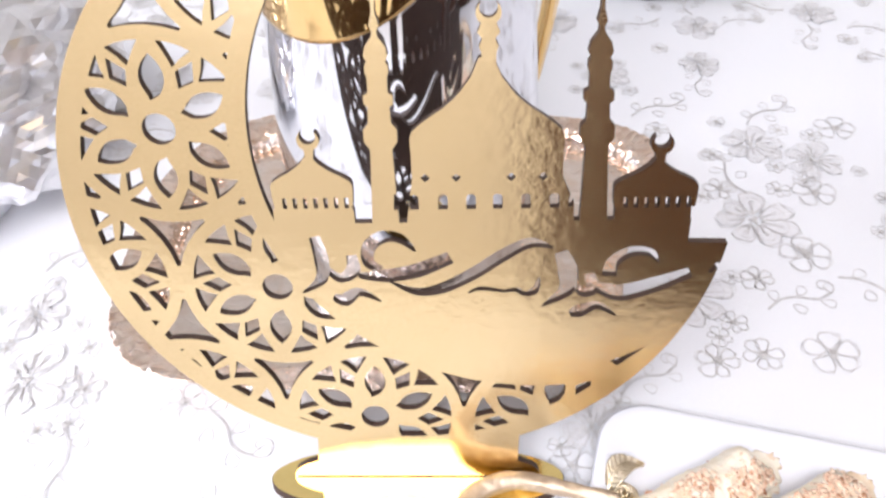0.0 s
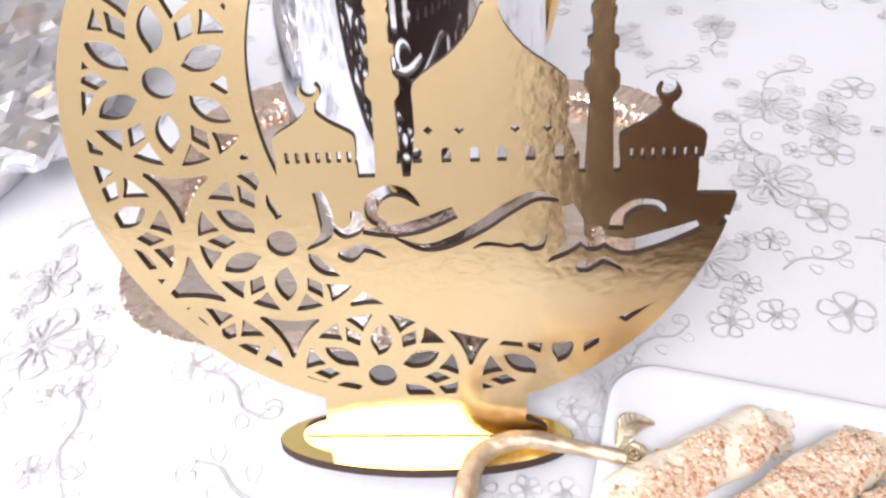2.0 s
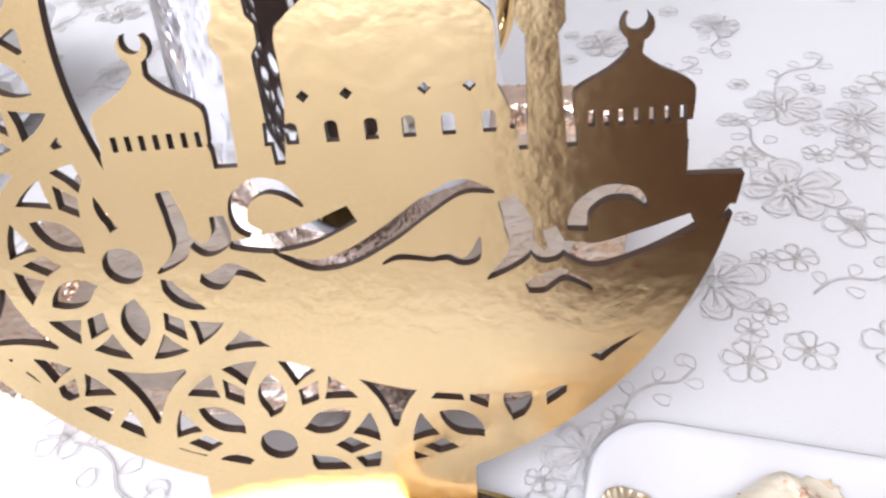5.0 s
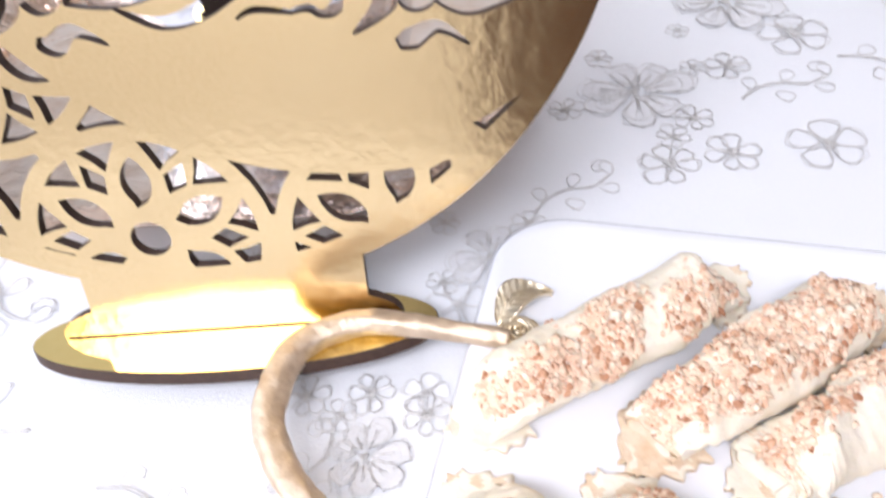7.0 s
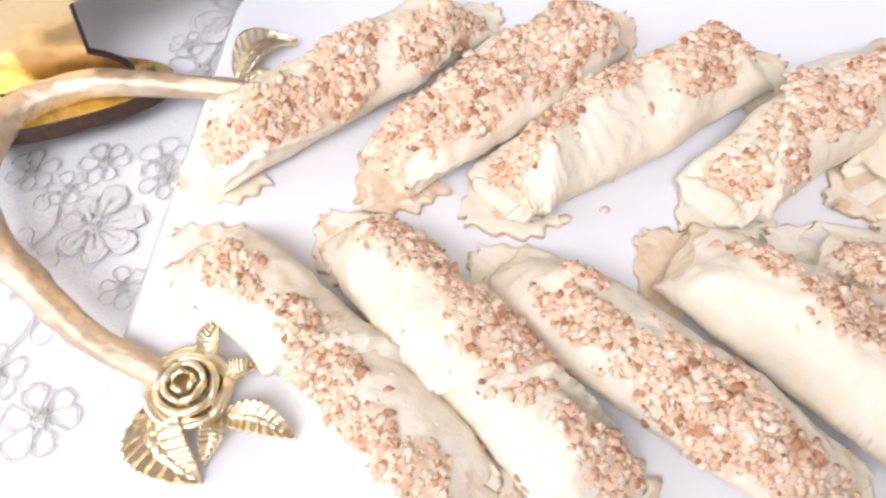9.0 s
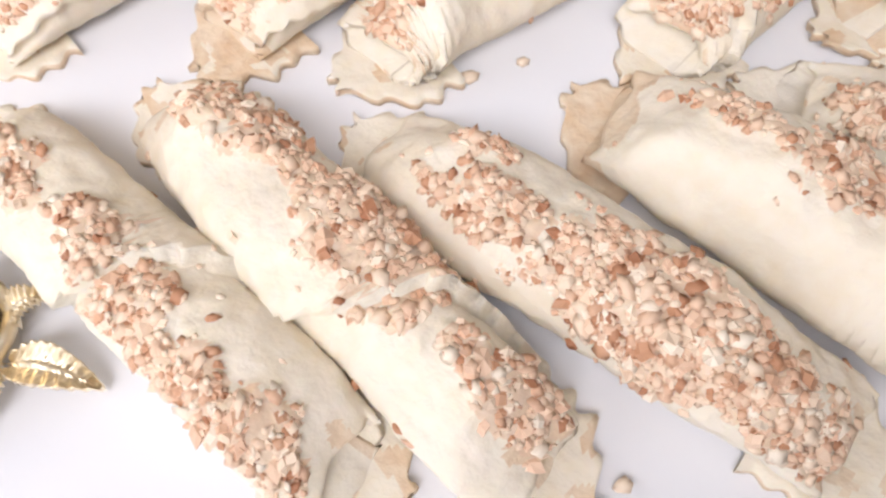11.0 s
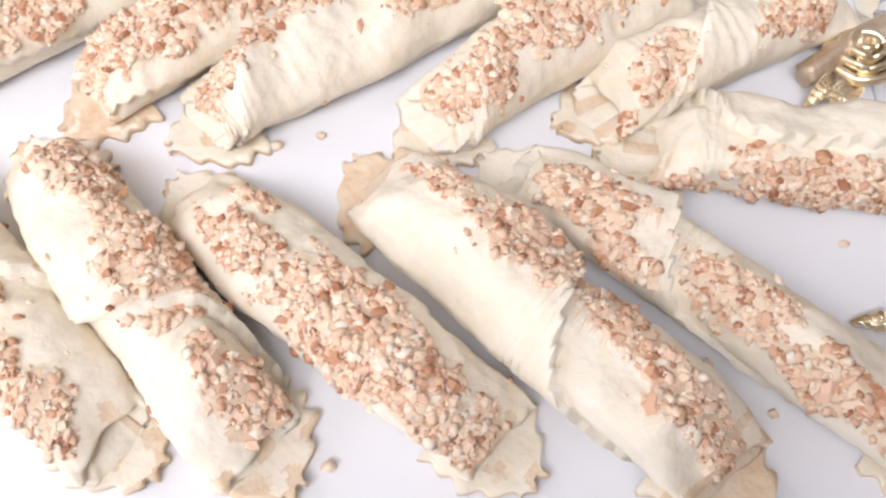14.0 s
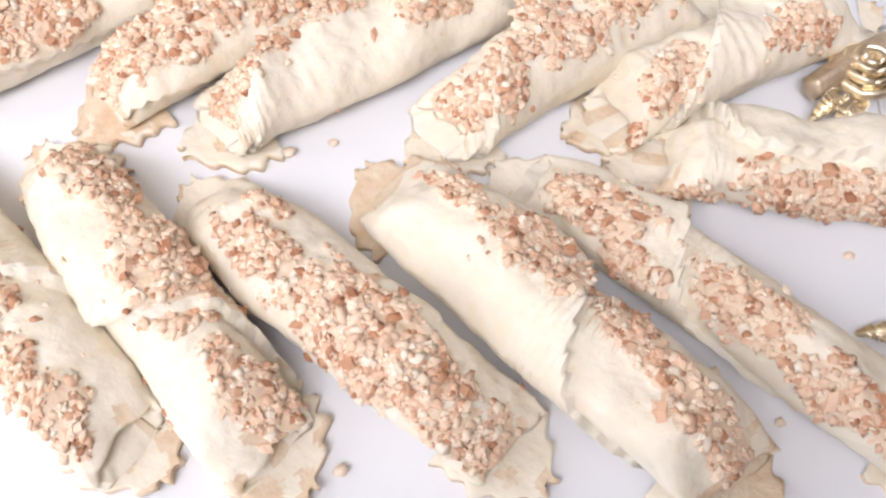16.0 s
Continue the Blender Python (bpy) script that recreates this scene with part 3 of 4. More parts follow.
    def boxed(polys):
        return [(min(p[0] for p in q), max(p[0] for p in q), min(p[1] for p in q), max(p[1] for p in q), q) for q in polys]

    lace_b, solid_b, cuts_b, foot_b = boxed(lace), boxed(solid), boxed(cuts), boxed([foot, neck])

    def among(p, boxes):
        return any(a <= p[0] <= b and c <= p[1] <= d and inside(p, q) for a, b, c, d, q in boxes)

    def stays(p):
        u, v = p
        d_out, d_in = math.hypot(u - C_OUT[0], v - C_OUT[1]), math.hypot(u - C_IN[0], v - C_IN[1])
        if among(p, foot_b):
            if d_out < R_OUT - 7.2 and among(p, lace_b):
                return False
            return True
        if d_out > R_OUT:
            return False
        if d_in > R_IN:
            if u > 90.3 and v > 104.3:
                return False
            if d_out < R_OUT - 7.2 and d_in > R_IN + 6.0 and among(p, lace_b):
                return False
            return not among(p, cuts_b)
        if v < BAND and (v < 104.4 or u < 90.2) or among(p, solid_b):
            return not among(p, cuts_b)
        return False

    keep = [f for f in f2 if stays(tuple(sum((v2[i] for i in f), Vector((0, 0))) / len(f)))]
    bm = bmesh.new()
    thick = 3.0
    front, back = {}, {}
    for f in keep:
        for i in f:
            if i not in front:
                u, v = v2[i].x - 0.0128 * v2[i].y, 0.977 * v2[i].y + 0.003 * v2[i].x
                front[i], back[i] = bm.verts.new((u, 0, v)), bm.verts.new((u, thick, v))
    edges = {}
    for f in keep:
        bm.faces.new([front[i] for i in f])
        g = bm.faces.new([back[i] for i in reversed(f)])
        g.material_index = 1
        for a, b in zip(f, f[1:] + f[:1]):
            edges[a, b] = 1
    for a, b in edges:
        if (b, a) not in edges:
            s = bm.faces.new((front[b], front[a], back[a], back[b]))
            s.material_index = 1
    panel = part("crescent_panel", bm, [GOLD_FOIL, BOARD], o, "gold foil face with brown cut edges", smooth=False)
    # the dark slit where the foot stands in the base
    bm = bmesh.new()
    block(bm, (-45.0, -0.25, 2.7), (45.0, 0.4, 3.35))
    part("slot", bm, BOARD, o, "dark slit between foot and base", smooth=False)
    # oval base
    bm = bmesh.new()
    prof = [(0.0, -1), (54.6, -1), (55.0, -0.6), (55.0, 2.7), (54.7, 3.0), (0.0, 3.0)]
    lathe(bm, prof[1:5], 96, shape=lambda v, q: Vector((v.x, v.y * 0.315, v.z)))
    bm.verts.ensure_lookup_table()
    bot = bm.faces.new([bm.verts[k] for k in range(95, -1, -1)])
    top = bm.faces.new([bm.verts[3 * 96 + k] for k in range(96)])
    bmesh.ops.recalc_face_normals(bm, faces=bm.faces[:])
    for f in bm.faces:
        f.material_index = 0 if f.normal.z > 0.9 else 1
    part("base_plate", bm, [GOLD_MIRROR, BOARD], o, "oval gold mirror base with dark edge", smooth=False)
    return o


ornament()

# ---- tray and jug ----


def serving_tray():
    t = thing("serving_tray", "hammered rose gold tray with rounded corners", "tray", at=(-10, 131, 0.6))
    outline = [p.to_2d() for p in spline([(-133, -30, 0), (-121, -72, 0), (-88, -89, 0), (-20, -94, 0), (60, -92, 0), (92, -62, 0), (106, -10, 0), (134, 46, 0), (128, 79, 0), (90, 97, 0), (-10, 106, 0), (-90, 101, 0), (-130, 52, 0)], 56, closed=True)]
    bm = bmesh.new()
    rings = []
    section = spline([(-20, 1.0, 0), (-19, 3.0, 0), (-16, 8.5, 0), (-12, 11.5, 0), (-3, 13.6, 0), (0, 12.6, 0), (-15, 5.0, 0), (-21, 0.2, 0)], 7)
    for off, z, _ in section:
        rings.append([bm.verts.new((x, y, z + (1.5 * abs(noise.noise((x / 4.2, y / 4.2, 0.2))) + 0.7 * noise.noise((x / 2.2, y / 2.2, 4.0)) if z > 3 else 0))) for x, y in ((1 + off / p.length) * p for p in outline)])
    n = len(rings[0])
    for a, b in zip(rings, rings[1:]):
        for j in range(n):
            bm.faces.new((a[j], a[(j + 1) % n], b[(j + 1) % n], b[j]))
    bmesh.ops.recalc_face_normals(bm, faces=bm.faces[:])
    rim = part("rim", bm, ROSE_GOLD, t, "hammered rose gold rim")
    bm = bmesh.new()
    tops = [bm.verts.new((x, y, 2.6)) for x, y in ((1 - 19 / p.length) * p for p in outline)]
    lows = [bm.verts.new((x, y, 0.1)) for x, y in ((1 - 19 / p.length) * p for p in outline)]
    bm.faces.new(tops)
    bm.faces.new(lows[::-1])
    for j in range(len(tops)):
        bm.faces.new((lows[j], lows[(j + 1) % len(tops)], tops[(j + 1) % len(tops)], tops[j]))
    part("floor_plate", bm, TRAY_FLOOR, t, "mirror-like tray floor", smooth=False)
    # a beaded border where rim and floor meet
    path = [(1 - 18.6 / p.length) * p for p in outline]
    bm = bmesh.new()
    pts = [Vector((x, y, 4.0)) for x, y in path]
    pts.append(pts[0])
    walked = 0.0
    for a, b in zip(pts, pts[1:]):
        d = (b - a).length
        walked += d
        if walked > 4.2:
            walked = 0.0
            bmesh.ops.create_icosphere(bm, subdivisions=1, radius=1.9, matrix=Matrix.Translation(b))
    part("beading", bm, ROSE_GOLD, t)


serving_tray()


def jug():
    j = thing("coffee_jug", "polished steel jug with gold spout collar and handle", "jug", at=(-5.5, 132, 3.3))
    bm = bmesh.new()
    prof = [(20, 0), (48, 0), (50, 2), (50, 8), (52, 12), (55, 30), (57, 60), (55.5, 90), (53.5, 120), (51.5, 150), (50, 190), (46, 191), (20, 191)]
    rings = lathe(bm, prof, 96)
    bm.faces.new(rings[0][::-1])
    bm.faces.new(rings[-1])
    part("body", bm, STEEL, j)
    bm = bmesh.new()

    prof = [(52.0, 96), (54.6, 97), (55.2, 99), (54.4, 150), (53.8, 200), (55, 232), (48, 240), (28, 246)]
    rings = []
    for k, (r, z) in enumerate(prof):
        ring = []
        for i in range(96):
            q = 2 * math.pi * i / 96
            x, y = r * math.cos(q), r * math.sin(q)
            low = 142 + 0.40 * (x + 16) + 0.008 * (x + 16) ** 2 + 0.1 * (y + 50)
            z2 = low + (z - 96) if z < 100 else low + (240 - low) * (z - 99) / 147
            ring.append(bm.verts.new((x, y, z2)))
        rings.append(ring)
    for a, b in zip(rings, rings[1:]):
        for i in range(96):
            bm.faces.new((a[i], a[(i + 1) % 96], b[(i + 1) % 96], b[i]))
    bm.faces.new(rings[-1])
    part("collar", bm, GOLD_JUG, j, "gold slanted collar")
    bm = bmesh.new()
    path = spline([(44, 30, 185), (58, 44, 182), (68, 58, 150), (66, 62, 108), (60, 58, 70), (54, 44, 58), (48, 28, 58)], 8)
    for dx in (-5, 0, 5):
        tube(bm, [(p.x + 0.3 * dx, p.y + dx, p.z) for p in path], [4.2 - 0.03 * i for i in range(len(path))], 10)
    part("handle", bm, GOLD_JUG, j, "ribbed gold handle")


jug()

# ---- foil parcel and foil-covered tray ----


def foil_parcel():
    bm = bmesh.new()
    bmesh.ops.create_icosphere(bm, subdivisions=5, radius=1.0)
    for v in bm.verts:
        d = v.co.normalized()
        k = 1 + 0.18 * noise.noise(d * 2.2) + 0.34 * abs(noise.noise(d * 3.1 + Vector((3, 1, 2)))) + 0.09 * abs(noise.noise(d * 6.1))
        v.co = Vector((d.x * 60 * k, d.y * 95 * k, max(0.0, 42 + d.z * 44 * k)))
    ob = part("foil_parcel", bm, FOIL, smooth=False)
    ob.location, ob.rotation_euler = (-0.249, 0.208, 0), (0, 0, radians(-14))
    tagged(ob, "parcel wrapped in crinkled silver foil on the cloth", "foil parcel")


foil_parcel()


def back_tray():
    t = thing("covered_tray", "charcoal ribbed tray topped with crumpled silver foil", "tray", at=(158, 468, 0.4))
    bm = bmesh.new()
    rings = lathe(bm, [(66, 0), (70, 3), (82, 28), (85, 31), (82, 32), (66, 6)], 120, shape=lambda v, q: Vector((v.x * (1 + 0.012 * math.sin(30 * q)), v.y * (1 + 0.012 * math.sin(30 * q)), v.z)))
    bm.faces.new(rings[0][::-1])
    bm.faces.new(rings[-1])
    part("dish", bm, DARK_TRAY, t, "charcoal ribbed dish")
    bm = bmesh.new()
    rows = [(k * 7.2, 33 + 22 * math.cos(min(1.0, k / 12) * 1.5)) for k in range(13)]
    rings = lathe(bm, [(max(r, 0.5), z) for r, z in rows], 72, shape=lambda v, q: v + Vector((0, 0, 9 * noise.noise(v / 17) + 5 * abs(noise.noise(v / 7)))))
    bmesh.ops.recalc_face_normals(bm, faces=bm.faces[:])
    part("foil_cover", bm, FOIL, t, "crumpled silver foil", smooth=False)


back_tray()

# ---- the dish with its handles ----
DISH_AT, DISH_TURN = (150.6, -73.3), radians(-14.3)


def dish():
    d = thing("serving_dish", "white ceramic dish with gold branch handles", "dish", at=(DISH_AT[0], DISH_AT[1], 0.5))
    d.rotation_euler[2] = DISH_TURN
    bm = bmesh.new()
    rings = []
    for off, z in ((-34, 0.0), (-30, 0.0), (-8, 4.5), (-1, 7.6), (0, 8.4), (-1.2, 9.2), (-4, 9.0), (-14, 7.4), (-22, 7.0)):
        rings.append([bm.verts.new((x, y, z)) for x, y in rounded(101 + off, 88 + off, 20 + 0.45 * off, 12)])
    n = len(rings[0])
    for a, b in zip(rings, rings[1:]):
        for j in range(n):
            bm.faces.new((a[j], a[(j + 1) % n], b[(j + 1) % n], b[j]))
    bm.faces.new(rings[-1])
    bm.faces.new(rings[0][::-1])
    bmesh.ops.recalc_face_normals(bm, faces=bm.faces[:])
    part("plate", bm, CERAMIC, d)
    return d


DISH = dish()
TO_DISH = (Matrix.Translation((DISH_AT[0], DISH_AT[1], 0.5)) @ Matrix.Rotation(DISH_TURN, 4, "Z")).inverted()


def leaf(bm, root, tip, width, lift=3.0, ribs=9, curl=0.0, depth=0.55):
    """A ribbed, cupped metal leaf from root to tip."""
    root, tip = Vector(root), Vector(tip)
    d = tip - root
    side = Vector((-d.y, d.x, 0)).normalized()
    n, m = 4 * ribs, 8
    top, bot = [], []
    for i in range(n + 1):
        t = i / n
        w = width * (math.sin(math.pi * min(1.0, 0.06 + 0.94 * t) ** 0.8) ** 0.75)
        c = root + d * t + side * curl * math.sin(math.pi * t) + Vector((0, 0, lift * math.sin(math.pi * t)))
        a, b = [], []
        for k in range(-m, m + 1):
            s = k / m
            z = 1.6 * abs(s) ** 1.5 - depth * math.cos(2 * math.pi * (t * ribs - 0.8 * abs(s))) * min(1, 3 * abs(s)) + (0.8 if k == 0 else 0)
            p = c + side * (w * s) + d.normalized() * (0.12 * width * abs(s)) + Vector((0, 0, z))
            a.append(bm.verts.new(p))
            b.append(bm.verts.new(p - Vector((0, 0, 1.1))))
        top.append(a)
        bot.append(b)
    for i in range(n):
        for k in range(2 * m):
            bm.faces.new((top[i][k], top[i][k + 1], top[i + 1][k + 1], top[i + 1][k]))
            bm.faces.new((bot[i][k + 1], bot[i][k], bot[i + 1][k], bot[i + 1][k + 1]))
        bm.faces.new((bot[i][0], top[i][0], top[i + 1][0], bot[i + 1][0]))
        bm.faces.new((top[i][-1], bot[i][-1], bot[i + 1][-1], top[i + 1][-1]))
    bm.normal_update()


def rose(c, r, seed):
    """A cast metal rose: whorls of cupped, rolled petals."""
    rnd = random.Random(seed)
    c = Vector(c)
    bm = bmesh.new()
    bmesh.ops.create_icosphere(bm, subdivisions=2, radius=r * 0.9, matrix=Matrix.Translation(c + Vector((0, 0, -0.25 * r))) @ Matrix.Diagonal((1, 1, 0.45, 1)))
    for v in bm.verts:
        v.co = TO_DISH @ v.co
    core = part("rose", bm, ROSE_METAL, DISH, "bright cast rose")
    for ring, (n, rad, h, tilt) in enumerate(((3, 0.22, 0.85, 0.1), (4, 0.46, 0.80, 0.25), (5, 0.72, 0.62, 0.5), (6, 1.0, 0.42, 0.85))):
        for k in range(n):
            q0 = 2 * math.pi * (k + 0.5 * (ring % 2)) / n + rnd.uniform(-0.15, 0.15)
            span = 2.6 * math.pi / n * 0.62
            bm = bmesh.new()
            rows = []
            for i in range(6):
                t = i / 5
                row = []
                for j in range(9):
                    s = j / 8 * 2 - 1
                    edge = 1 - 0.35 * abs(s) ** 3
                    rr = r * (rad * (0.55 + 0.45 * t) + 0.10 * tilt * t ** 3 + 0.05 * s * s)
                    z = r * (h * t * edge - 0.05 * tilt * t ** 4)
                    q = q0 + s * span * (0.5 + 0.5 * t)
                    row.append(bm.verts.new(c + Vector((rr * math.cos(q), rr * math.sin(q), z))))
                rows.append(row)
            lip = [bm.verts.new(v.co + Vector((0.13 * r * math.cos(q0), 0.13 * r * math.sin(q0), -0.05 * r))) for v in rows[-1]]
            rows.append(lip)
            rows.append([bm.verts.new(v.co + Vector((-0.02 * r * math.cos(q0), -0.02 * r * math.sin(q0), -0.22 * r))) for v in lip])
            for a, b in zip(rows, rows[1:]):
                for j in range(8):
                    bm.faces.new((a[j], a[j + 1], b[j + 1], b[j]))
            for v in bm.verts:
                v.co = TO_DISH @ v.co
            part("petal", bm, ROSE_METAL, core)


def branch_handle(name, ends, bulge, roses, leaves, label):
    bm = bmesh.new()
    path = spline([ends[0]] + bulge + [ends[1]], 14)
    n = len(path)
    rings = tube(bm, path, [2.3 + 1.7 * math.sin(math.pi * i / (n - 1)) for i in range(n)], 18)
    for i, ring in enumerate(rings):
        for j, v in enumerate(ring):
            groove = math.sin(5 * 2 * math.pi * j / 18 + 0.22 * i) + 0.8 * noise.noise(Vector((j * 1.3, i * 0.16, 2.0)))
            v.co += (v.co - path[i]).normalized() * 0.28 * groove
    for v in bm.verts:
        g = noise.noise(Vector((v.co.x / 5, v.co.y / 5, v.co.z / 2.2)))
        v.co += Vector((0.0, 0.0, 0.35)) * g + Vector((0.3, 0.25, 0)) * noise.noise(v.co / 3.1)
    for v in bm.verts:
        v.co = TO_DISH @ v.co
    h = part(name, bm, BRONZE, DISH, label)
    for k, (c, r) in enumerate(roses):
        rose(c, r, k + 3)
    for root, tip, w, curl, *plain in leaves:
        bm = bmesh.new()
        leaf(bm, root, tip, w, curl=curl, depth=plain[0] if plain else 0.55)
        for v in bm.verts:
            v.co = TO_DISH @ v.co
        part("leaf", bm, ROSE_METAL, h)


branch_handle("handle", ((73, -11.4, 12), (57, -81, 13)), [(49.5, -5.6, 12.5), (32.8, -4.4, 13), (19.6, -11.5, 13), (15.0, -28.2, 12.5), (20.2, -43.4, 12), (30.6, -56.8, 12), (42.4, -69.5, 12)],
              [((61.2, -83.2, 10.5), 6.8), ((75.6, -8.6, 9.0), 4.6)],
              [((54, -84, 9.5), (62.6, -99.8, 8.5), 5.6, -3.0), ((66, -89, 9.5), (63.4, -96.8, 8.5), 2.0, 1.0), ((67.5, -89, 10), (79.6, -94.8, 9), 3.0, 0.5), ((64.5, -79, 10), (66.5, -70.5, 11), 2.2, 0.0), ((67.5, -83, 10), (74, -81, 11), 2.0, 0.0),
               ((70.4, -5, 9.5), (85.0, 4.6, 9), 4.6, 3.4, 0.12)],
              "matt champagne gold branch handle")
branch_handle("handle", ((243, -60, 12), (242, -122, 12)), [(266, -52, 13), (287, -60, 14), (294, -86, 13), (282, -112, 12), (262, -124, 12)],
              [((256, -57, 11.0), 6.4), ((250, -121, 10.0), 5.0)],
              [((250, -61, 9.5), (241.0, -66.5, 8.6), 2.0, 0.5), ((253, -63, 9.5), (244.6, -71.0, 8.4), 2.6, -0.5), ((246, -120, 9.5), (233.0, -111.0, 8.4), 2.8, -1.0)],
              "matt champagne gold branch handle")

# ---- the pastries ----


def pastry(a, b, width, seed, edge, patches, wind=-1, tall=0.80, toast=0.0, lift=0.0):
    """A rolled pastry from tip to tip: one pinked sheet wound round itself.

    edge: where the loose edge runs, as (place along the roll -1..1, angle) pairs.
    patches: nut-covered ovals on the roll, as (place, angle, half length, half angle).
    wind: the way the sheet is wound, -1 or 1. toast: how browned the ends are.
    """
    rnd = random.Random(seed)
    ax, ay = a
    dx, dy = b[0] - ax, b[1] - ay
    length, yaw = math.hypot(dx, dy), math.atan2(dy, dx)
    R, half = width / 2, length / 2 - 8.0
    off = Vector((rnd.uniform(0, 90), rnd.uniform(0, 90), seed))
    N, M = 80, 150
    # the loose edge, finely stepped, with small scallops along its true length
    steps = 600
    places = [-1 + 2 * i / steps for i in range(steps + 1)]
    line = np.interp(places, [p[0] for p in edge], [p[1] for p in edge])
    line = np.convolve(np.pad(line, 18, mode="edge"), np.ones(37) / 37, "valid")
    along, run = 0.0, []
    for i in range(steps + 1):
        slope = (line[min(i + 1, steps)] - line[max(i - 1, 0)]) / (4 / steps)
        lean = math.hypot(1, slope * R / half)
        along += lean * half * 2 / steps
        run.append(line[i] + 0.55 / R * lean * math.sin(2 * math.pi * along / 4.1 + 0.8 * math.sin(along / 3 + seed)))

    def loose(s):
        return float(np.interp(s, places, run))

    def ring_point(s, k, inner=1.0, q_end=None):
        """s: -1..1 along the roll; k: 0..1 round the sheet from the tucked to the loose edge."""
        q = (loose(s) if q_end is None else q_end) - wind * 2 * math.pi * (1 - k)
        up = math.sin(q)
        sign = 1 if s > 0 else -1
        end = max(0.0, abs(s) - 0.70) / 0.30
        reach = half * s - sign * end ** 2 * (1.5 * up + 1.6 * math.cos(q + seed)) + sign * end ** 6 * 0.4 * math.sin(7 * q + 1.5 * math.sin(2 * q) + seed)
        r = R * (1 - 0.10 * end ** 2) * (1 - 0.10 * s * s) * (0.83 + 0.19 * k) + 0.35 * k ** 6
        r *= inner * (1 + 0.16 * noise.noise(Vector((s * 2.8, 0.9 * math.cos(q), 0.9 * math.sin(q))) + off))
        round_q = (q + 0.6) % (2 * math.pi) - 0.6
        if round_q < 3.9:
            r += min(1.0, max(0.0, 3 * patch(s, round_q))) * (0.45 + 0.5 * noise.noise(Vector((s * half / 1.7, q * R / 1.7, seed))))
        z = tall * r + tall * r * math.sin(q) * (1 - 0.30 * end)
        z *= 1 - 0.5 * end ** 1.4
        y = r * math.cos(q) * (1 + 0.04 * end) + 1.6 * math.sin(seed) * s * s
        p = Vector((reach, y, z))
        p += 0.4 * Vector((noise.noise(p / 3 + off), noise.noise(p / 3.3 - off), noise.noise(p / 2.8 + 2 * off)))
        p.z = max(0.15, p.z)
        return p

    def patch(s, q):
        """How far inside the nut-covered ovals a place on the roll lies."""
        best = max(1 - math.hypot((s - c) / ds, (q - m) / dq) for c, m, ds, dq in patches)
        return best + 0.55 * noise.noise(Vector((s * 6.5, q * 2.4, seed * 3.7))) + 0.25 * noise.noise(Vector((s * 17, q * 6, seed)))

    holder = thing("rolled_pastry", "", "pastry", "pastries on the dish", at=(ax + dx / 2, ay + dy / 2, 7.5 + lift))
    holder.rotation_euler[2] = yaw
    tagged(holder, "pale baked pastry roll with scalloped edges and crushed nuts")
    bm = bmesh.new()
    rows = []
    s_row = [-1 + 2 * i / M for i in range(M + 1)]
    ends = [loose(s) for s in s_row]
    for s, q_end in zip(s_row, ends):
        rows.append([bm.verts.new(ring_point(s, k / N, 1.0, q_end)) for k in range(N + 1)])
    for i in range(M):
        for k in range(N):
            f = bm.faces.new((rows[i][k], rows[i + 1][k], rows[i + 1][k + 1], rows[i][k + 1]))
            tip = max(0.0, abs(s_row[i]) - 0.86) / 0.14
            if tip and noise.noise(rows[i][k].co / 4 + off) + toast * tip > 0.42:
                f.material_index = 1
            q = (ends[i] - wind * 2 * math.pi * (1 - k / N) + 0.6) % (2 * math.pi) - 0.6
            if q < 3.8 and patch(s_row[i], q) > 0.12:
                f.material_index = 2
        # the thickness of the loose edge
        bm.faces.new((rows[i][N], rows[i + 1][N], rows[i + 1][0], rows[i][0]))
    for i, sgn in ((0, -1), (M, 1)):
        rim = rows[i][:-1] + [rows[i][N]]
        rz = sum(v.co.z for v in rim) / len(rim)
        inn = [bm.verts.new(Vector((v.co.x - sgn * 0.4, v.co.y * 0.84, rz + (v.co.z - rz) * 0.62))) for v in rim]
        deep = [bm.verts.new(Vector((sgn * (half - 5), v.co.y * 0.8, v.co.z * 0.8 + 0.8))) for v in inn]
        for u, w in ((rim, inn), (inn, deep)):
            for k in range(len(u)):
                m = (k + 1) % len(u)
                f = bm.faces.new((u[k], u[m], w[m], w[k]) if sgn > 0 else (u[m], u[k], w[k], w[m]))
                f.material_index = 1 if noise.noise(u[k].co / 5 + off) + toast > 0.42 else 0
        bm.faces.new(deep if sgn > 0 else deep[::-1])
        # the sheet's corner that stays outside the roll: a flat right angle with scalloped sides
        rise = rnd.uniform(0.6, 1.8)
        skew = rnd.uniform(-0.22, 0.22)
        grid = []
        for i2 in range(31):
            d = 17.0 * (1 - i2 / 30)
            w = min(2.0 + 1.05 * d ** 0.95, 0.94 * R)
            row = []
            for j2 in range(13):
                v = j2 / 6 - 1
                scallop = (0.75 * math.sin(2 * math.pi * d * 1.4 / 6.0 + (1.3 if v > 0 else 0) + seed) + 0.9 * noise.noise(Vector((d / 3, 2 * v, seed + 0.5)))) * abs(v) ** 5
                x = sgn * (length / 2 - d + (0.9 * math.cos(4.5 * v + seed) if d < 0.3 else 0))
                y = (w + scallop) * v + skew * (9 - min(d, 9)) + 1.6 * math.sin(seed)
                z = 1.5 + rise * ((9 - min(d, 9)) / 9) ** 2 * (0.6 + 0.4 * v * math.sin(seed)) + 0.35 * noise.noise(Vector((x / 4, y / 4, seed)))
                row.append((bm.verts.new((x, y, z)), bm.verts.new((x, y, z - 1.5))))
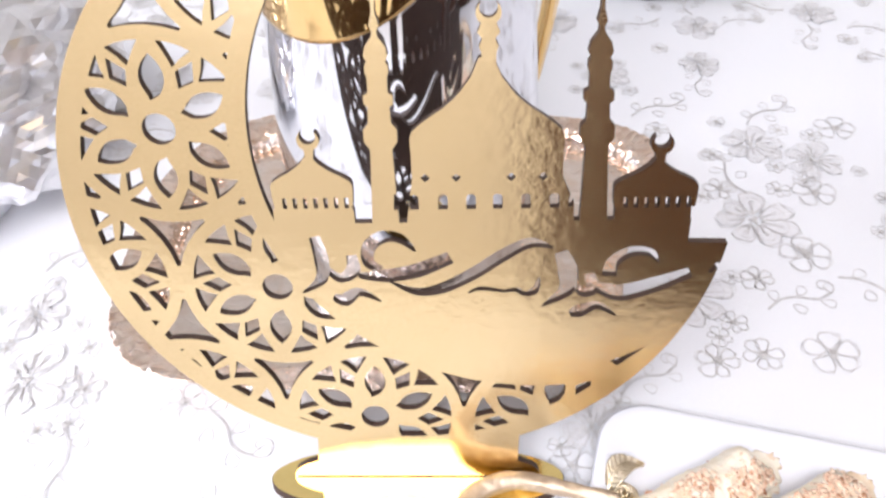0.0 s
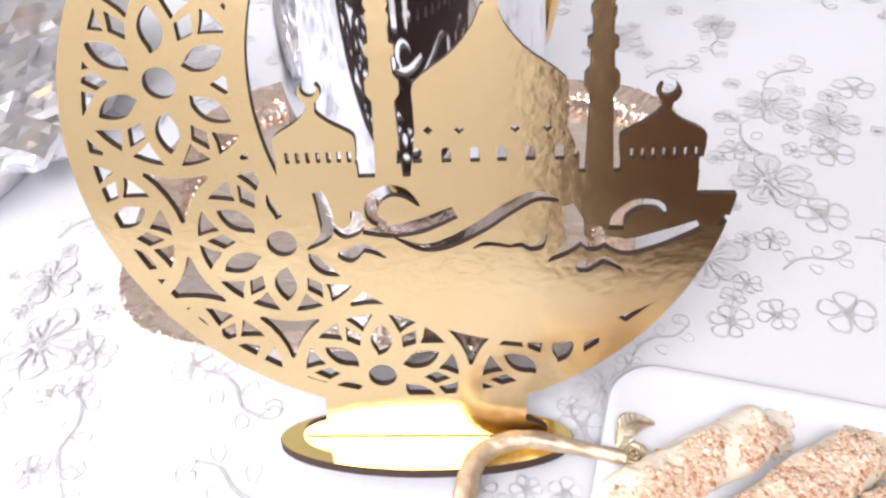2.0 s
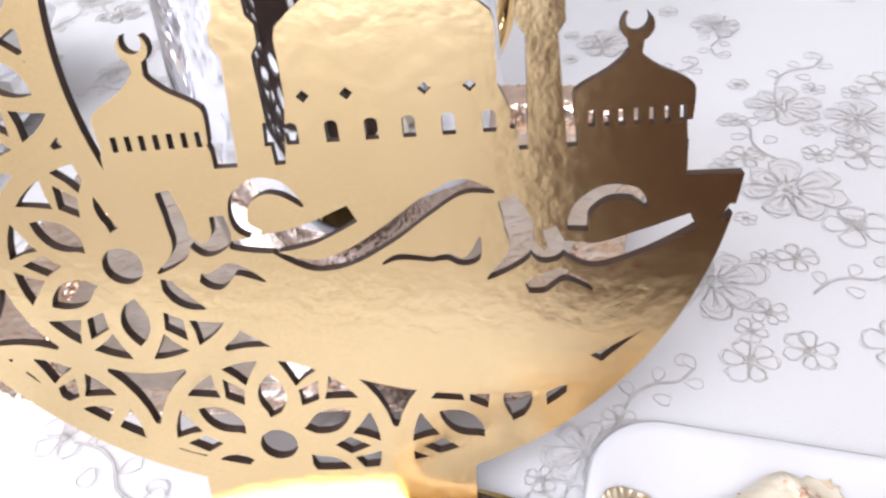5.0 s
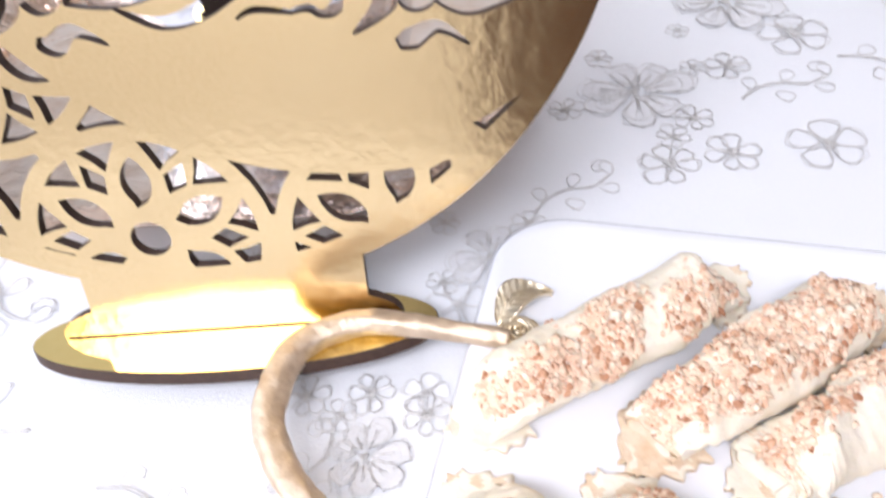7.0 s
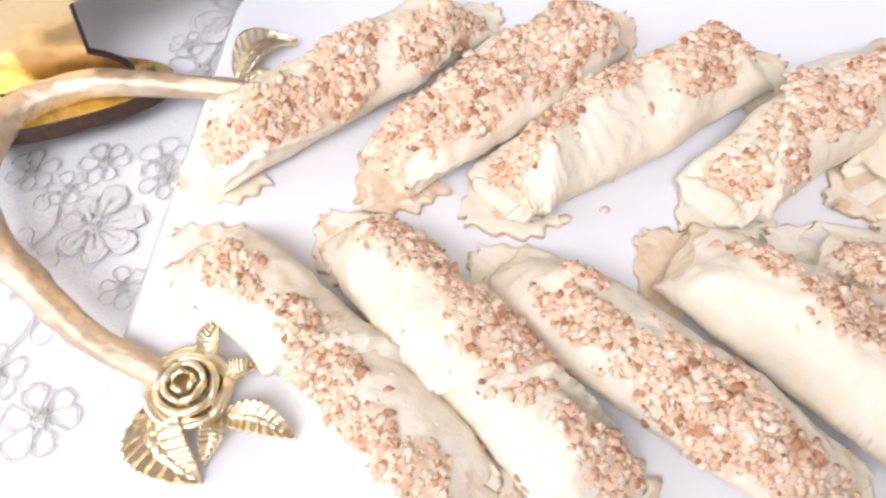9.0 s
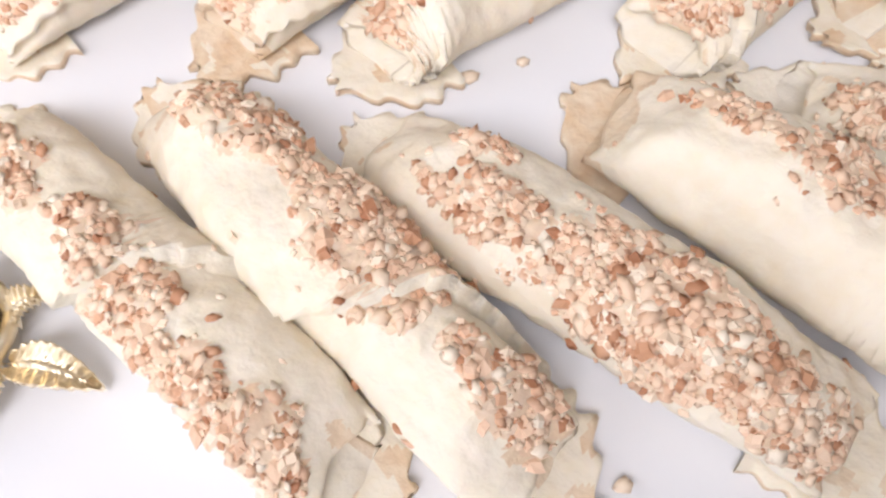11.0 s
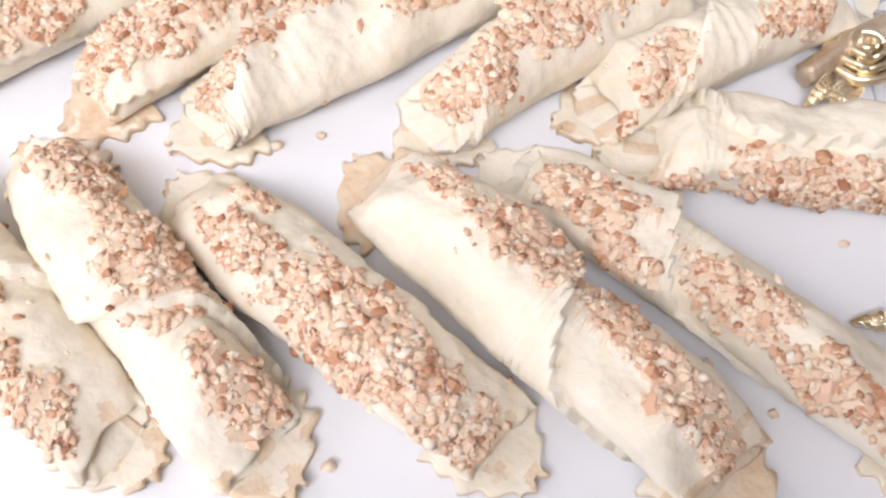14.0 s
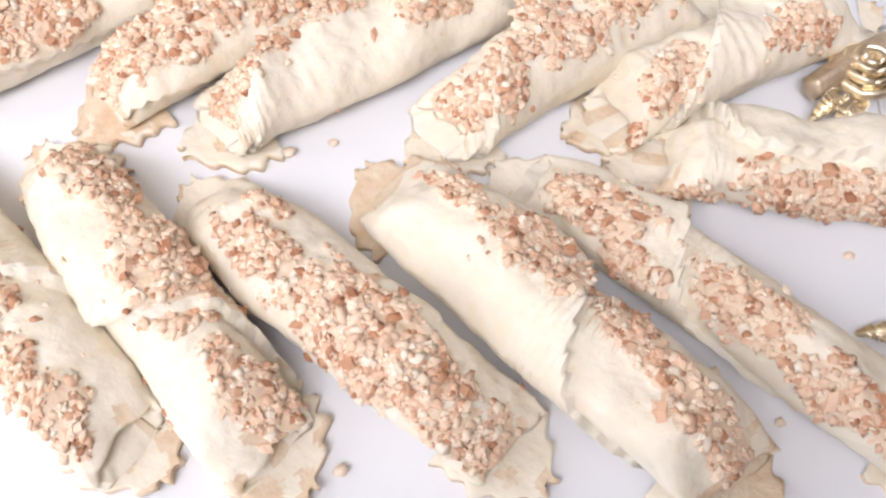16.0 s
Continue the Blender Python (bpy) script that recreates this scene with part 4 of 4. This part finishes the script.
            grid.append(row)
        for i2 in range(30):
            for j2 in range(12):
                a4 = (grid[i2][j2], grid[i2 + 1][j2], grid[i2 + 1][j2 + 1], grid[i2][j2 + 1])
                brown = noise.noise(Vector(a4[0][0].co) / 4.5 + off) + toast + 0.5 * max(0, i2 - 24) / 6 > 0.42
                for side in (0, 1):
                    f = bm.faces.new([p[side] for p in (a4 if side else a4[::-1])])
                    f.material_index = 1 if brown else 0
        loop = [r[0] for r in grid] + grid[-1][1:] + [r[-1] for r in grid[-2::-1]]
        for p, q2 in zip(loop, loop[1:]):
            f = bm.faces.new((p[0], q2[0], q2[1], p[1]))
            f.material_index = 1
    bmesh.ops.recalc_face_normals(bm, faces=bm.faces[:])
    part("dough", bm, [DOUGH, DOUGH_EDGE, GLAZED], holder)
    # crushed nuts where the patches lie, chips of many sizes
    verts, faces, smooth = [], [], []
    base = [Vector(v) for v in ((1, 0, 0), (-1, 0, 0), (0, 1, 0), (0, -1, 0), (0, 0, 1), (0, 0, -1), (0.62, 0.62, 0.5), (-0.6, 0.55, 0.55), (0.55, -0.6, 0.55), (-0.55, -0.6, 0.5))]
    tri = ((0, 6, 4), (6, 2, 4), (2, 7, 4), (7, 1, 4), (1, 9, 4), (9, 3, 4), (3, 8, 4), (8, 0, 4), (0, 2, 6), (2, 1, 7), (1, 3, 9), (3, 0, 8), (2, 0, 5), (1, 2, 5), (3, 1, 5), (0, 3, 5))
    made = tries = 0
    nuts = int(0.80 * sum(math.pi * ds * half * dq * R for _, _, ds, dq in patches))
    while made < nuts and tries < nuts * 40:
        tries += 1
        s, q = rnd.uniform(-0.99, 0.99), rnd.uniform(-0.5, 3.7)
        if patch(s, q) < rnd.uniform(-0.02, 0.34) and rnd.random() > 0.004:
            continue
        q_end = loose(s)
        k = 1 - ((wind * (q_end - q)) % (2 * math.pi)) / (2 * math.pi)
        p = ring_point(s, k, 1.0, q_end)
        n = (p - ring_point(s, k, 0.6, q_end)).normalized()
        size = rnd.choice((0.5, 0.6, 0.75, 0.9, 0.9, 1.1, 1.35)) * rnd.uniform(0.8, 1.2)
        m = Matrix.Translation(p + n * size * rnd.uniform(-0.30, 0.12)) @ n.to_track_quat("Z", "Y").to_matrix().to_4x4() @ Euler((rnd.uniform(-0.7, 0.7), rnd.uniform(-0.7, 0.7), rnd.uniform(0, 6))).to_matrix().to_4x4()
        e = Vector((rnd.uniform(0.8, 1.35), rnd.uniform(0.65, 1.05), rnd.uniform(0.4, 0.7))) * size
        o = len(verts)
        verts += [(m @ (Vector((v.x * e.x, v.y * e.y, v.z * e.z)) * rnd.uniform(0.75, 1.2))) * MM for v in base]
        faces += [(o + x, o + y, o + z) for x, y, z in tri]
        smooth += [rnd.random() < 0.6] * len(tri)
        made += 1
    me = bpy.data.meshes.new("nut_topping")
    me.from_pydata([tuple(v) for v in verts], [], faces)
    me.materials.append(NUT)
    me.polygons.foreach_set("use_smooth", smooth)
    ob = new("nut_topping", me)
    ob.parent = holder
    tagged(ob, "crushed toasted nuts", kind="stuff")
    return holder


# the upper row, then the lower row, from the rose handle onwards
pastry((58, -36.6), (136, 6.6), 22, 1, [(-1, 2.6), (-0.3, 3.2), (0.3, 3.4), (0.6, 2.9), (0.75, 1.5), (1, 0)],
       [(-0.93, 1.6, 0.14, 0.5), (-0.65, 2.0, 0.3, 0.7), (-0.2, 2.15, 0.4, 0.8), (0.1, 1.4, 0.3, 0.6), (0.62, 2.2, 0.35, 0.8)], 1)
pastry((96, -45.6), (167.5, -3.4), 22, 2, [(-1, 2.4), (-0.75, 3.0), (-0.4, 3.3), (0.5, 3.4), (0.8, 2.2), (1, 1.2)],
       [(-0.8, 1.5, 0.3, 0.75), (-0.5, 1.9, 0.3, 0.7), (-0.1, 1.5, 0.45, 1.0), (0.2, 2.3, 0.3, 0.5), (0.58, 1.6, 0.35, 0.9)], 1, toast=0.75)
pastry((117.4, -53.6), (197, -20), 22, 3, [(-1, 4.4), (-0.93, 3.6), (-0.85, 2.6), (-0.75, 1.9), (-0.4, 0.6), (0, 0), (1, -0.8)],
       [(-0.9, 1.5, 0.22, 0.6), (-0.6, 1.2, 0.2, 0.5), (-0.1, 0.9, 0.3, 0.6), (0.35, 1.8, 0.25, 0.7), (0.62, 1.4, 0.28, 0.8)])
pastry((160.4, -61), (234, -27.4), 21.5, 4, [(-1, 4.2), (-0.82, 3.0), (-0.72, 2.1), (-0.5, 1.5), (0, 0.3), (1, -0.8)],
       [(-0.95, 1.6, 0.14, 0.7), (-0.68, 1.9, 0.3, 0.75), (-0.3, 1.5, 0.35, 0.7), (-0.1, 1.9, 0.3, 0.6), (0.35, 1.7, 0.4, 0.7)])
pastry((193, -62), (267, -38), 19.5, 5, [(-1, 4.4), (-0.68, 3.5), (-0.6, 2.6), (-0.3, 1.8), (0.1, 0.4), (1, -0.8)],
       [(-0.96, 2.6, 0.12, 0.6), (-0.68, 2.1, 0.2, 0.75), (-0.5, 1.6, 0.18, 0.5), (0.33, 2.2, 0.28, 0.6)])
pastry((58.4, -45.3), (115.4, -118.6), 20, 6, [(-1, 4.6), (-0.3, 3.6), (-0.07, 3.0), (0, 1.8), (0.18, 0.8), (0.4, 0.2), (1, -1)],
       [(-0.57, 1.75, 0.28, 0.5), (-0.1, 1.5, 0.14, 0.5), (0.1, 2.0, 0.28, 0.75), (0.45, 2.3, 0.32, 0.65), (0.78, 2.1, 0.22, 0.6)], 1, toast=0.1)
pastry((88.6, -47.4), (137, -125), 20.5, 7, [(-1, 4.5), (0, 3.2), (0.23, 2.0), (0.35, 0.9), (0.58, 0.05), (1, -1)],
       [(-0.75, 1.3, 0.2, 0.6), (-0.45, 1.0, 0.3, 0.65), (0.08, 1.0, 0.36, 0.95), (0.6, 1.3, 0.13, 0.35), (0.82, 1.2, 0.2, 0.7)], 1, toast=0.25)
pastry((116, -63.1), (174.4, -129.5), 19, 8, [(-1, -0.6), (-0.22, 0.2), (0.55, 0.6), (0.68, -0.2), (1, -0.8)],
       [(-0.57, 0.95, 0.12, 0.35), (-0.42, 1.7, 0.3, 0.65), (0.1, 1.7, 0.36, 1.0), (0.35, 2.0, 0.35, 1.0), (0.65, 2.0, 0.35, 0.85), (0.92, 1.9, 0.18, 0.8)])
pastry((150.5, -64.2), (208.2, -139.6), 22, 9, [(-1, -0.8), (0, 0.2), (0.1, 1.0), (0.2, 1.9), (0.3, 2.7), (0.48, 3.4), (1, 4.3)],
       [(-0.55, 1.2, 0.2, 0.3), (-0.15, 1.15, 0.32, 0.6), (0.2, 1.0, 0.2, 0.5), (0.56, 1.25, 0.34, 0.42), (0.86, 1.5, 0.3, 0.45)], toast=0.85)
pastry((179, -65.4), (241.6, -142), 17, 10, [(-1, -0.8), (-0.45, 0), (-0.27, 1.2), (-0.15, 2.4), (0, 3.4), (1, 4.6)],
       [(-0.62, 1.7, 0.3, 0.9), (-0.38, 2.6, 0.2, 0.5), (0.1, 1.8, 0.28, 0.9), (0.56, 2.2, 0.3, 0.7), (0.85, 1.9, 0.2, 0.7)])
pastry((199.8, -67.5), (271, -93.5), 20.5, 11, [(-1, -0.5), (-0.72, 0.2), (-0.55, 1.5), (-0.3, 1.9), (0.3, 1.75), (1, 1.5)],
       [(-0.8, 3.1, 0.25, 0.4), (-0.4, 2.5, 0.18, 0.5), (0.0, 2.9, 0.4, 0.85), (0.4, 2.6, 0.3, 0.8)], 1, toast=0.2)


def crumbs():
    rnd = random.Random(5)
    for x, y, s in ((146.9, -54.9, 0.9), (138, -56, 1.4), (143, -121, 1.2), (238, -96, 1.2), (243, -98, 0.9), (207, -114, 1.1), (215, -124, 0.9), (106, -58, 0.7)):
        bm = bmesh.new()
        bmesh.ops.create_icosphere(bm, subdivisions=1, radius=s)
        for v in bm.verts:
            v.co = Vector((v.co.x * 1.2, v.co.y, v.co.z * 0.7)) * rnd.uniform(0.8, 1.15)
        ob = part("nut_crumb", bm, NUT)
        ob.location = (x * MM, y * MM, (7.5 + 0.6 * s) * MM)
        tagged(ob, "small toasted nut crumb lying on the dish", "crumb", "crumbs on the dish")


crumbs()
